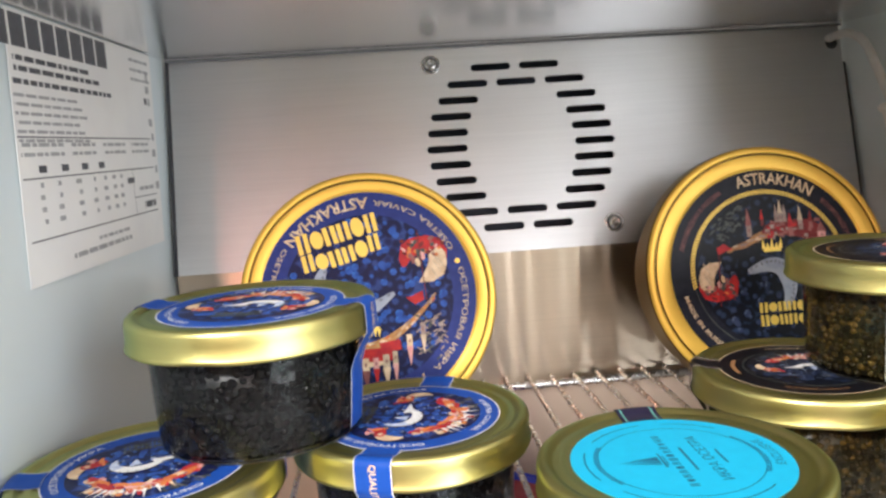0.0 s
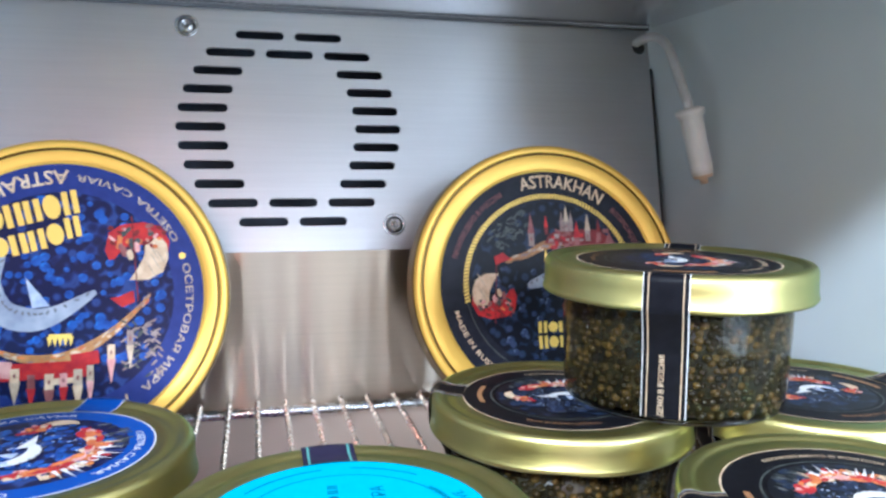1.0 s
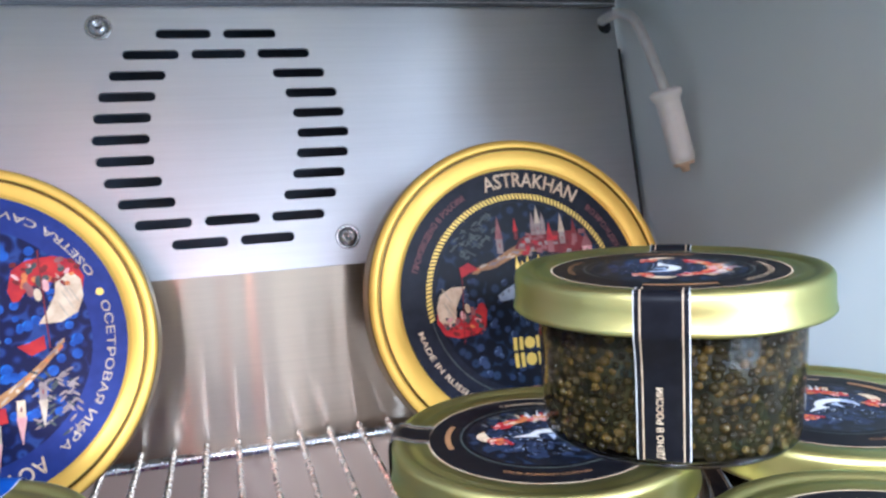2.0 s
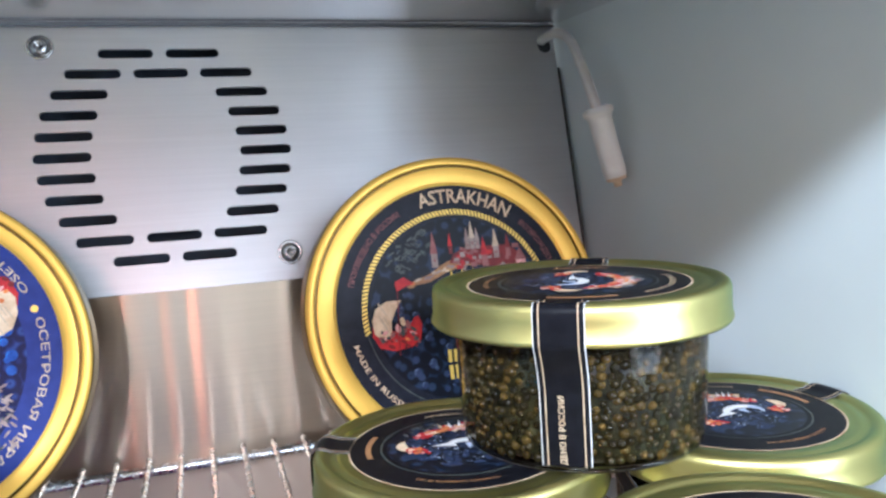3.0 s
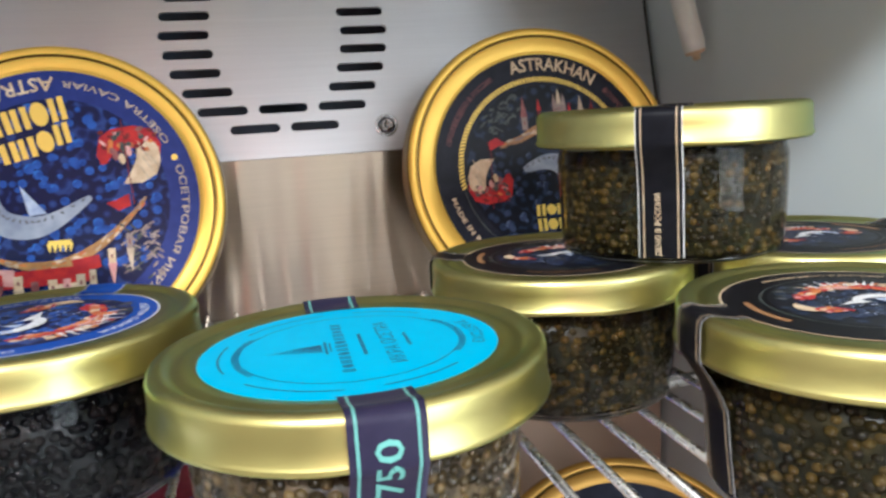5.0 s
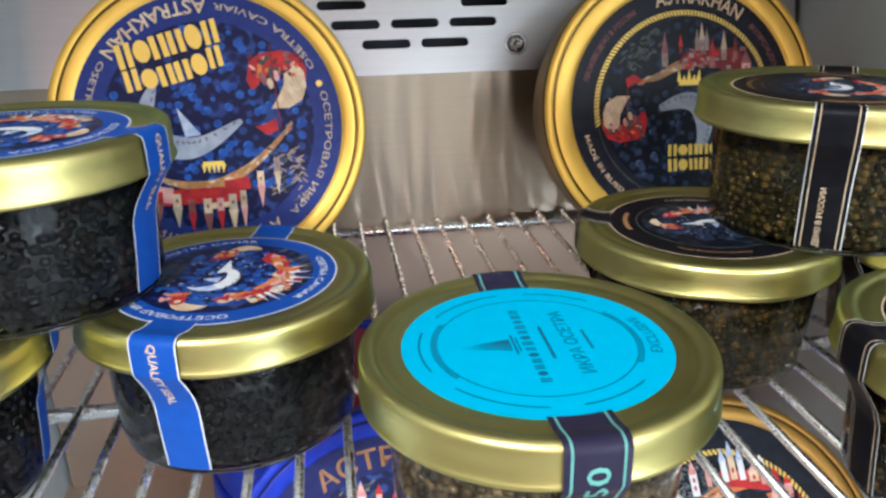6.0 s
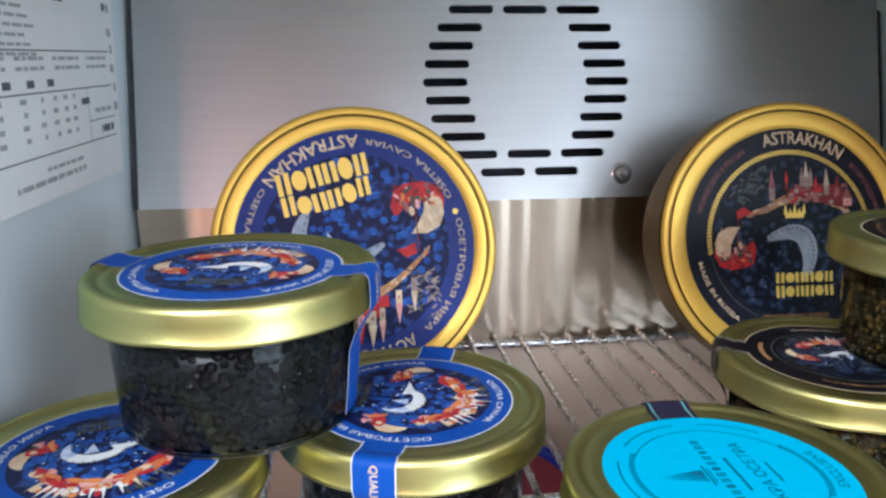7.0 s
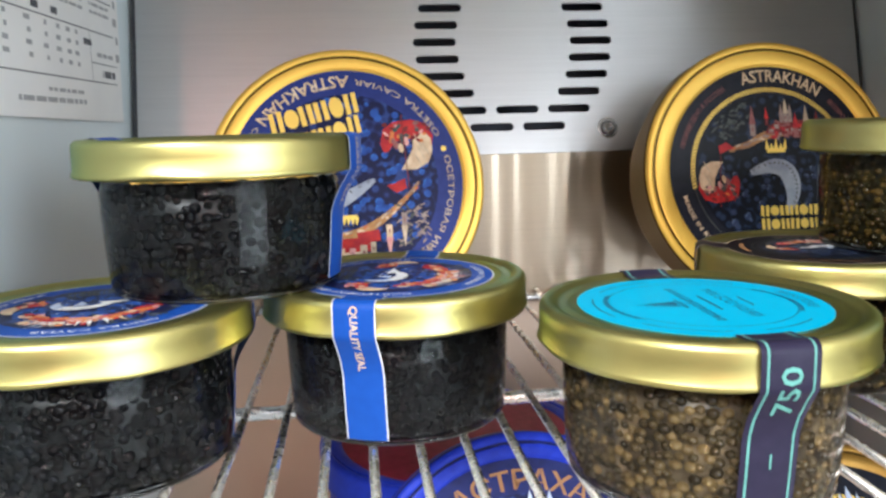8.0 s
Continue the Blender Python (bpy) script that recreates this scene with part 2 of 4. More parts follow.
NIGHT = ink("night_print", (0.010, 0.011, 0.018), (0.016, 0.018, 0.028))

CABLE = ink("grey_cable_rubber", (0.70, 0.69, 0.67), (0.62, 0.61, 0.59), 0.5, 120)
PROBE = ink("white_sensor_plastic", (0.82, 0.80, 0.76), (0.76, 0.74, 0.70), 0.42, 120)
PROBE_TIP = ink("amber_sensor_tip", (0.72, 0.55, 0.38), (0.6, 0.44, 0.3), 0.35)


# ---------------------------------------------------------------- mesh helpers
def link_mesh(name, verts, faces, mats, parent=None, label="", slots=None, smooth=True, kind=""):
    me = bpy.data.meshes.new(name)
    me.from_pydata(verts, [], faces)
    for m in mats:
        me.materials.append(m)
    if slots:
        me.polygons.foreach_set("material_index", slots)
    if smooth:
        me.polygons.foreach_set("use_smooth", [True] * len(me.polygons))
    me.update()
    ob = new(name, me)
    if parent:
        ob.parent = parent
    if label:
        ob["label"] = label
    if kind:
        ob["kind"] = kind
    return ob


def thing(name, label, category, group="", m=None):
    ob = new(name)
    ob.empty_display_size = 0.01
    tagged(ob, label, category, group)
    if m is not None:
        ob.matrix_world = m
    return ob


def sharp(ob, degrees=35):
    """Keeps edges steeper than this crisp under smooth shading."""
    bm = bmesh.new()
    bm.from_mesh(ob.data)
    for e in bm.edges:
        if len(e.link_faces) == 2 and e.calc_face_angle(0) > radians(degrees):
            e.smooth = False
    bm.to_mesh(ob.data)
    bm.free()
    return ob


def lathe(profile, n=72, wobble=None, slots=None):
    """Turns (r, z) pairs round z; r = 0 closes with a point."""
    verts, rings = [], []
    for i, (r, z) in enumerate(profile):
        if r < 1e-9:
            verts.append((0, 0, z))
            rings.append([len(verts) - 1])
        else:
            ring = []
            for j in range(n):
                a = 2 * math.pi * j / n
                rr, zz = wobble(i, a, r, z) if wobble else (r, z)
                verts.append((rr * math.cos(a), rr * math.sin(a), zz))
                ring.append(len(verts) - 1)
            rings.append(ring)
    faces, fs = [], []
    for i in range(len(rings) - 1):
        a, b = rings[i], rings[i + 1]
        for j in range(n):
            j2 = (j + 1) % n
            if len(a) == 1:
                faces.append((a[0], b[j2], b[j]))
            elif len(b) == 1:
                faces.append((a[j], a[j2], b[0]))
            else:
                faces.append((a[j], a[j2], b[j2], b[j]))
            fs.append(slots[i] if slots else 0)
    return verts, faces, fs


def box(x0, x1, y0, y1, z0, z1, bevel=0.0):
    bm = bmesh.new()
    bmesh.ops.create_cube(bm, size=1)
    bmesh.ops.scale(bm, vec=(x1 - x0, y1 - y0, z1 - z0), verts=bm.verts)
    bmesh.ops.translate(bm, vec=((x0 + x1) / 2, (y0 + y1) / 2, (z0 + z1) / 2), verts=bm.verts)
    if bevel:
        bmesh.ops.bevel(bm, geom=bm.edges[:], offset=bevel, segments=2, affect="EDGES", profile=0.5)
    v = [tuple(p.co) for p in bm.verts]
    bm.verts.index_update()
    f = [tuple(p.index for p in q.verts) for q in bm.faces]
    bm.free()
    return v, f


def tube(points, radius, n=10, caps=True, up=(0, 0, 1)):
    """A round bar along a line of points."""
    pts = [Vector(p) for p in points]
    verts, faces = [], []
    up = Vector(up)
    for i, p in enumerate(pts):
        d = (pts[min(i + 1, len(pts) - 1)] - pts[max(i - 1, 0)]).normalized()
        if abs(d.dot(up)) > 0.95:
            up = Vector((0, 1, 0))
        s = d.cross(up).normalized()
        u = s.cross(d).normalized()
        for j in range(n):
            a = 2 * math.pi * j / n
            verts.append(tuple(p + radius * (math.cos(a) * s + math.sin(a) * u)))
    for i in range(len(pts) - 1):
        for j in range(n):
            k2 = (j + 1) % n
            faces.append((i * n + j, i * n + k2, (i + 1) * n + k2, (i + 1) * n + j))
    if caps:
        faces.append(tuple(reversed(range(n))))
        faces.append(tuple((len(pts) - 1) * n + j for j in range(n)))
    return verts, faces


_words = {}
BOLD = ("ASTRAKHAN", "750", "QUALITY SEAL", "АСТРАХАНЬ")


def word(text, bold=0.008):
    """Flat letters of the built-in font: (verts, faces), one unit high, centred."""
    if text not in _words:
        cu = bpy.data.curves.new("word", "FONT")
        cu.body, cu.size, cu.align_x, cu.align_y, cu.resolution_u = text, 1.4, "CENTER", "CENTER", 2
        cu.offset = 0.02 if text in BOLD else bold
        ob = new("word", cu)
        bpy.context.view_layer.update()
        ev = ob.evaluated_get(bpy.context.evaluated_depsgraph_get())
        me = ev.to_mesh()
        vs = [(v.co.x, v.co.y) for v in me.vertices]
        fs = [tuple(p.vertices) for p in me.polygons]
        ev.to_mesh_clear()
        bpy.data.objects.remove(ob)
        bpy.data.curves.remove(cu)
        if vs:
            ys = [v[1] for v in vs]
            mid = (min(ys) + max(ys)) / 2
            vs = [(x, y - mid) for x, y in vs]
        _words[text] = (vs, fs)
    return _words[text]


class Print:
    """Flat printed shapes on a disc, in layers a hair above one another."""

    def __init__(self, r, z0, lift=0.00004):
        self.r, self.z, self.lift, self.layer = r, z0, lift, 1
        self.verts, self.faces, self.slots, self.mats = [], [], [], []

    def _slot(self, m):
        if m not in self.mats:
            self.mats.append(m)
        return self.mats.index(m)

    def up(self):
        self.layer += 1

    def poly(self, pts, m):
        i = len(self.verts)
        z = self.z + self.layer * self.lift + (len(self.faces) % 50) * 6e-7
        self.verts += [(x * self.r, y * self.r, z) for x, y in pts]
        self.faces.append(tuple(range(i, i + len(pts))))
        self.slots.append(self._slot(m))

    def disc(self, cx, cy, rx, ry, m, rot=0, n=20):
        c, s = math.cos(radians(rot)), math.sin(radians(rot))
        self.poly([(cx + rx * math.cos(a) * c - ry * math.sin(a) * s, cy + rx * math.cos(a) * s + ry * math.sin(a) * c)
                   for a in (2 * math.pi * j / n for j in range(n))], m)

    def crescent(self, cx, cy, r, bite, m, rot=0, n=14):
        """A sickle: a half circle with a shallower arc cut from it."""
        c, s = math.cos(radians(rot)), math.sin(radians(rot))
        pts = [(r * math.cos(a), r * math.sin(a)) for a in (math.pi * (0.5 + j / n) for j in range(n + 1))]
        pts += [(-bite * r * math.cos(a), r * math.sin(a)) for a in (math.pi * (1.5 - j / n) for j in range(1, n))]
        self.poly([(cx + x * c - y * s, cy + x * s + y * c) for x, y in pts], m)

    def arc(self, r0, r1, a0, a1, m, n=32):
        for j in range(n):
            t0, t1 = (radians(a0 + (a1 - a0) * q / n) for q in (j, j + 1))
            self.poly([(r0 * math.cos(t0), r0 * math.sin(t0)), (r1 * math.cos(t0), r1 * math.sin(t0)),
                       (r1 * math.cos(t1), r1 * math.sin(t1)), (r0 * math.cos(t1), r0 * math.sin(t1))], m)

    def rope(self, r0, r1, a0, a1, m, count):
        for j in range(count):
            t = radians(a0 + (a1 - a0) * j / count)
            w = radians((a1 - a0) / count)
            self.poly([(r0 * math.cos(t), r0 * math.sin(t)), (r1 * math.cos(t + w * 0.55), r1 * math.sin(t + w * 0.55)),
                       (r1 * math.cos(t + w * 1.15), r1 * math.sin(t + w * 1.15)), (r0 * math.cos(t + w * 0.6), r0 * math.sin(t + w * 0.6))], m)

    def ring_text(self, text, r, middle, size, m, inward=False, wide=1.0, span=0.0):
        """Letters round the disc; middle: the angle of the text's middle. inward: tops point to the centre."""
        vs, fs = word(text)
        i = len(self.verts)
        z = self.z + self.layer * self.lift
        if span:
            wide = radians(span) * r / (size * (max(v[0] for v in vs) - min(v[0] for v in vs)))
        for x, y in vs:
            x, y = x * size * wide, y * size
            if inward:
                a, q = radians(middle) + x / r, r - y
            else:
                a, q = radians(middle) - x / r, r + y
            self.verts.append((q * math.cos(a) * self.r, q * math.sin(a) * self.r, z))
        sl = self._slot(m)
        for f in fs:
            self.faces.append(tuple(i + q for q in f))
            self.slots.append(sl)

    def text(self, text, cx, cy, size, m, rot=0):
        vs, fs = word(text)
        c, s = math.cos(radians(rot)), math.sin(radians(rot))
        i = len(self.verts)
        z = self.z + self.layer * self.lift
        for x, y in vs:
            x, y = x * size, y * size
            self.verts.append(((cx + x * c - y * s) * self.r, (cy + x * s + y * c) * self.r, z))
        sl = self._slot(m)
        for f in fs:
            self.faces.append(tuple(i + q for q in f))
            self.slots.append(sl)

    def bar(self, cx, cy, w, h, m, rot=0):
        c, s = math.cos(radians(rot)), math.sin(radians(rot))
        self.poly([(cx + x * c - y * s, cy + x * s + y * c) for x, y in ((-w / 2, -h / 2), (w / 2, -h / 2), (w / 2, h / 2), (-w / 2, h / 2))], m)

    def turned(self, degrees):
        """The printed picture turned about the disc's middle."""
        c, s = math.cos(radians(degrees)), math.sin(radians(degrees))
        self.verts = [(x * c - y * s, x * s + y * c, z) for x, y, z in self.verts]
        return self

    def link(self, name, parent, label=""):
        return link_mesh(name, self.verts, self.faces, self.mats, parent, label, self.slots, smooth=False)


def tower(p, x, y, w, h, body, roof):
    p.bar(x, y + h * 0.3, w, h * 0.6, body)
    p.poly([(x - w * 0.62, y + h * 0.6), (x + w * 0.62, y + h * 0.6), (x, y + h)], roof)


def scenery(p, k=1.0, stone=None, brick=None):
    """The picture that all the labels share: a castle on a shore above, a ship at each side, a sturgeon in the middle."""
    stone, pale_stone, rose, brick, shade = (stone, stone, ROSE, brick, ROSE) if stone else (CREAM, WHITE, PINK, RED, PALE)
    rng = random.Random(5)
    p.up()
    for j in range(26):  # trees
        a, q = rng.uniform(100, 150), rng.uniform(0.48, 0.70)
        p.disc(q * math.cos(radians(a)) * k, q * math.sin(radians(a)) * k, 0.035 * k, 0.012 * k, FOREST, rng.uniform(0, 180), 6)
    for j in range(38):  # sparks
        a, q = rng.uniform(0, 360), rng.uniform(0.05, 0.68)
        p.disc(q * math.cos(radians(a)) * k, q * math.sin(radians(a)) * k, 0.008 * k, 0.008 * k, PALE, 0, 5)
    for j in range(30):  # foam
        x, y = rng.uniform(-0.55, 0.5), rng.uniform(-0.55, 0.1)
        p.crescent(x * k, y * k, rng.uniform(0.02, 0.04) * k, -0.55, PALE, rng.uniform(0, 360), 6)
    # the shore
    p.up()
    n = 14
    for j in range(n):
        x0, x1 = -0.34 + 0.80 * j / n, -0.34 + 0.80 * (j + 1) / n
        lo = [0.30 + 0.16 * math.sin((x + 0.34) * 2.3) for x in (x0, x1)]
        th = [0.025 + 0.07 * math.sin((x + 0.34) / 0.8 * math.pi) for x in (x0, x1)]
        p.poly([(x0 * k, lo[0] * k), (x1 * k, lo[1] * k), (x1 * k, (lo[1] + th[1]) * k), (x0 * k, (lo[0] + th[0]) * k)], ORANGE)
    p.poly([(0.46 * k, 0.40 * k), (0.52 * k, 0.20 * k), (0.44 * k, 0.0), (0.41 * k, 0.15 * k), (0.36 * k, 0.40 * k)], ORANGE)
    p.up()
    for j in range(60):   # brush strokes on the shore
        x = rng.uniform(-0.30, 0.44)
        y = 0.31 + 0.16 * math.sin((x + 0.34) * 2.3) + rng.uniform(0.0, 0.07)
        p.disc(x * k, y * k, rng.uniform(0.015, 0.045) * k, rng.uniform(0.006, 0.014) * k, rng.choice((DULL_GOLD, CREAM, RED, DARK_RED, FOREST)), rng.uniform(-10, 40), 6)
    for j in range(70):   # silver firs
        a, q = rng.uniform(95, 155), rng.uniform(0.46, 0.72)
        p.disc(q * math.cos(radians(a)) * k, q * math.sin(radians(a)) * k, 0.022 * k, 0.006 * k, GREYINK, rng.choice((30, 150)) + rng.uniform(-15, 15), 6)
    p.up()
    # the castle
    p.poly([(-0.02 * k, 0.50 * k), (0.40 * k, 0.42 * k), (0.42 * k, 0.58 * k), (0.02 * k, 0.60 * k)], brick)
    p.bar(0.48 * k, 0.38 * k, 0.16 * k, 0.14 * k, rose, -18)
    p.up()
    for x, y, w, h, b, t in ((-0.20, 0.44, 0.06, 0.27, pale_stone, rose), (-0.08, 0.50, 0.04, 0.18, rose, brick), (0.06, 0.52, 0.05, 0.26, pale_stone, shade),
                             (0.13, 0.53, 0.055, 0.30, stone, shade), (0.20, 0.52, 0.05, 0.25, pale_stone, shade), (0.29, 0.50, 0.08, 0.12, stone, rose),
                             (0.37, 0.47, 0.055, 0.23, rose, pale_stone), (0.46, 0.44, 0.06, 0.15, brick, brick), (0.55, 0.36, 0.06, 0.16, rose, brick)):
        tower(p, x * k, y * k, w * k, h * k, b, t)
    for x, y in ((-0.20, 0.50), (-0.20, 0.56), (0.29, 0.53), (0.37, 0.53), (0.13, 0.60)):
        p.up() if x == -0.20 and y == 0.50 else None
        p.disc(x * k, y * k, 0.012 * k, 0.02 * k, brick, 0, 8)
    # the ships
    for sx, cx, cy in ((1, -0.50, 0.02), (-1, 0.60, 0.06)):
        p.crescent(cx * k, cy * k, 0.20 * k, -0.30 if sx > 0 else -0.25, CREAM, 0 if sx > 0 else 180, 12)
        hull = [(-0.17, -0.14), (-0.13, -0.25), (-0.04, -0.30), (0.07, -0.30), (0.15, -0.25), (0.18, -0.15), (0.22, -0.02), (0.16, -0.06), (0.12, -0.02), (0.09, -0.14), (0.02, -0.17), (-0.08, -0.13)]
        p.poly([((cx + sx * x) * k, (cy + y) * k) for x, y in (hull if sx > 0 else hull[::-1])], RED)
        p.up()
        for j in range(26):
            p.disc((cx + sx * rng.uniform(-0.12, 0.15)) * k, (cy + rng.uniform(-0.27, -0.10)) * k, rng.uniform(0.012, 0.035) * k, rng.uniform(0.008, 0.02) * k,
                   rng.choice((DARK_RED, DARK_RED, ORANGE, CREAM, FOREST, ROSE)), rng.uniform(0, 180), 7)
        for j in range(8):
            p.disc((cx - sx * rng.uniform(0.05, 0.13)) * k, (cy + rng.uniform(-0.08, 0.12)) * k, 0.045 * k, 0.006 * k, STONE, 70 + rng.uniform(-20, 20), 6)
        p.up()
        p.disc((cx + sx * 0.02) * k, (cy - 0.16) * k, 0.06 * k, 0.045 * k, ORANGE, 30, 10)
        p.disc((cx + sx * 0.08) * k, (cy - 0.24) * k, 0.05 * k, 0.03 * k, PINK, 0, 10)
        p.disc((cx + sx * 0.1) * k, (cy - 0.15) * k, 0.02 * k, 0.05 * k, FOREST, 0, 8)
        p.bar((cx - sx * 0.0) * k, (cy + 0.10) * k, 0.012 * k, 0.44 * k, RED, 6 * sx)
        p.poly([((cx + sx * 0.02) * k, (cy + 0.32) * k), ((cx + sx * 0.15) * k, (cy + 0.28) * k), ((cx + sx * 0.06) * k, (cy + 0.22) * k)], RED)
        p.bar((cx - sx * 0.08) * k, (cy + 0.03) * k, 0.2 * k, 0.008 * k, ORANGE, 20 * sx)
    # the sturgeon
    p.up()
    body = []
    n = 22
    for j in range(n + 1):
        a = radians(150 - 200 * j / n)
        body.append((0.17 + 0.21 * math.cos(a), -0.10 + 0.21 * math.sin(a), 0.085 * math.sin(math.pi * min(1, 0.16 + 0.84 * j / n)) + 0.008, a))
    outer = [((x + w * math.cos(a)) * k, (y + w * math.sin(a)) * k) for x, y, w, a in body]
    inner = [((x - w * math.cos(a)) * k, (y - w * math.sin(a)) * k) for x, y, w, a in body]
    for j in range(n):
        p.poly([outer[j], outer[j + 1], inner[j + 1], inner[j]], FISH)
    p.poly([(-0.26 * k, 0.0), (-0.02 * k, 0.085 * k), (0.06 * k, -0.02 * k), (-0.03 * k, -0.055 * k)], FISH)
    p.poly([(0.12 * k, -0.16 * k), (0.30 * k, -0.10 * k), (0.24 * k, -0.36 * k)], FISH)
    p.up()
    p.disc(-0.01 * k, 0.03 * k, 0.016 * k, 0.016 * k, BLACKINK, 0, 8)
    for j in range(7):
        a = radians(95 - 22 * j)
        p.disc((0.17 + 0.25 * math.cos(a)) * k, (-0.10 + 0.25 * math.sin(a)) * k, 0.02 * k, 0.012 * k, GREYINK, math.degrees(a), 6)


def lid_scenery(p, k=1.0, bead=ROE_INK, glint=WAVE):
    """The same picture, small and bold, for the jar lids."""
    rng = random.Random(11)

    def at(a, q):
        return q * math.cos(radians(a)) * k, q * math.sin(radians(a)) * k

    def dab(a, q, rx, ry, m, turn=0):
        x, y = at(a, q)
        p.disc(x, y, rx * k, ry * k, m, turn, 8)

    p.up()
    for j in range(150):   # roe in the water
        dab(rng.uniform(0, 360), 0.56 * math.sqrt(rng.random()), 0.036, 0.036, bead)
    p.up()
    for j in range(150):   # the light on each bead
        dab(rng.uniform(0, 360), 0.55 * math.sqrt(rng.random()), 0.014, 0.010, PALE if j % 4 == 0 else glint, rng.uniform(0, 180))
    p.up()
    for j in range(26):   # dark firs
        a = rng.uniform(100, 150)
        dab(a, rng.uniform(0.5, 0.7), 0.045, 0.012, FOREST if j % 3 else GREYINK, a + rng.uniform(-30, 30))
    p.up()
    for j in range(46):   # the shore
        a = rng.uniform(12, 150)
        dab(a, rng.uniform(0.40, 0.50), rng.uniform(0.045, 0.09), rng.uniform(0.025, 0.045), rng.choice((ORANGE, ORANGE, CREAM, RED, RED, PINK)), a + 90 + rng.uniform(-25, 25))
    p.up()
    for j in range(26):   # roofs and walls
        a = rng.uniform(25, 105)
        dab(a, rng.uniform(0.50, 0.60), rng.uniform(0.025, 0.055), rng.uniform(0.018, 0.035), rng.choice((RED, ORANGE, ORANGE, PINK, CREAM, WHITE)), a + rng.uniform(-30, 30))
    p.up()
    for a, h in ((34, 0.66), (44, 0.69), (50, 0.73), (56, 0.70), (63, 0.66), (78, 0.68), (86, 0.72), (97, 0.68), (108, 0.65)):   # spires
        x0, x1, x2 = at(a - 1.8, 0.52), at(a + 1.8, 0.52), at(a, h)
        p.poly([x0, x2, x1], WHITE if h > 0.67 else CREAM)
    for sx, cx, cy in ((1, -0.50, 0.0), (-1, 0.52, -0.10)):   # the ships
        p.crescent(cx * k, cy * k, 0.15 * k, -0.2, CREAM, 20 if sx > 0 else 160, 12)
        p.disc((cx + sx * 0.06) * k, (cy - 0.13) * k, 0.12 * k, 0.07 * k, RED, -20 * sx, 14)
        p.up()
        for j in range(11):
            p.disc((cx + sx * rng.uniform(-0.06, 0.2)) * k, (cy + rng.uniform(-0.26, -0.08)) * k, rng.uniform(0.02, 0.05) * k, rng.uniform(0.015, 0.03) * k,
                   rng.choice((RED, ORANGE, PINK, CREAM, FOREST)), rng.uniform(0, 180), 8)
        p.poly([((cx + sx * 0.02) * k, (cy + 0.27) * k), ((cx + sx * 0.15) * k, (cy + 0.24) * k), ((cx + sx * 0.05) * k, (cy + 0.19) * k)], RED)
    p.up()
    n = 18
    for j in range(n):   # the sturgeon, curled
        a0, a1 = (radians(150 - 185 * q / n) for q in (j, j + 1))
        w0, w1 = (0.065 * math.sin(math.pi * (0.14 + 0.84 * q / n)) for q in (j, j + 1))
        ring = [((0.08 + (0.21 + w) * math.cos(a)) * k, (-0.12 + (0.21 + w) * 0.9 * math.sin(a)) * k) for w, a in ((w0, a0), (w1, a1), (-w1, a1), (-w0, a0))]
        p.poly(ring, WHITE if j < 11 else PALE)
    p.poly([(-0.30 * k, -0.06 * k), (-0.06 * k, 0.03 * k), (-0.02 * k, -0.09 * k)], WHITE)
    p.poly([(0.06 * k, -0.02 * k), (0.17 * k, -0.02 * k), (0.10 * k, -0.17 * k)], PALE)
    p.up()
    for j in range(11):
        a = radians(150 - 16 * j)
        p.disc((0.08 + 0.275 * math.cos(a)) * k, (-0.12 + 0.245 * math.sin(a)) * k, 0.02 * k, 0.010 * k, GREYINK, math.degrees(a), 6)


def brand_bars(p, cx, cy, w, h, m, rot, rows=((6, 0.0), (6, -1.0)), bow=0.0, fill=(0.84, 0.96)):
    """Plain marks where the maker's name is printed: pairs of upright bars and ovals in turn."""
    rng = random.Random(9)
    c, s = math.cos(radians(rot)), math.sin(radians(rot))
    for n, row in rows:
        for j in range(n):
            q = j - (n - 1) / 2
            x, y = q * w / n, row * h * 1.2 + bow * q * q * h
            bw, bh, tilt = w / n * rng.uniform(*fill), h * rng.uniform(0.86, 1.05), rot + rng.uniform(-4, 4)
            mx, my = cx + x * c - y * s, cy + x * s + y * c
            if j % 3 == 1:
                p.disc(mx, my, bw * 0.5, bh * 0.5, m, tilt, 14)
            else:
                for side in (-1, 1):
                    p.bar(mx + side * bw * 0.29 * c, my + side * bw * 0.29 * s, bw * 0.36, bh, m, tilt)


# ---------------------------------------------------------------- the refrigerator
HALF = 0.1915          # half the inner width at the back
LEAN_BACK = 13.4       # degrees by which the fan panel leans back
PANEL_Z = 0.130        # the middle of the ring of slots
CEIL_Z = 0.1875
LOW_Z = -0.137         # the bottom plate under the shelf
MOUTH = -0.272


def panel_point(x, s, d=0.0):
    """A point of the fan panel: x across, s up its slope from the slots' middle, d out of it towards the room."""
    a = radians(LEAN_BACK)
    return (x, s * math.sin(a) - d * math.cos(a), PANEL_Z + s * math.cos(a) + d * math.sin(a))


def slot_middles():
    pitch, across = 0.009, 0.02735
    half = [0.5 * across, across, 0.0332, 0.0378, 0.0402, 0.0413]
    half = half + half[-2::-1]
    out = []
    for row, h in enumerate(half):
        s = (5 - row) * pitch
        out += [(-h, s), (h, s)]
        if row in (1, 9):
            out.append((0.0, s))
    return out


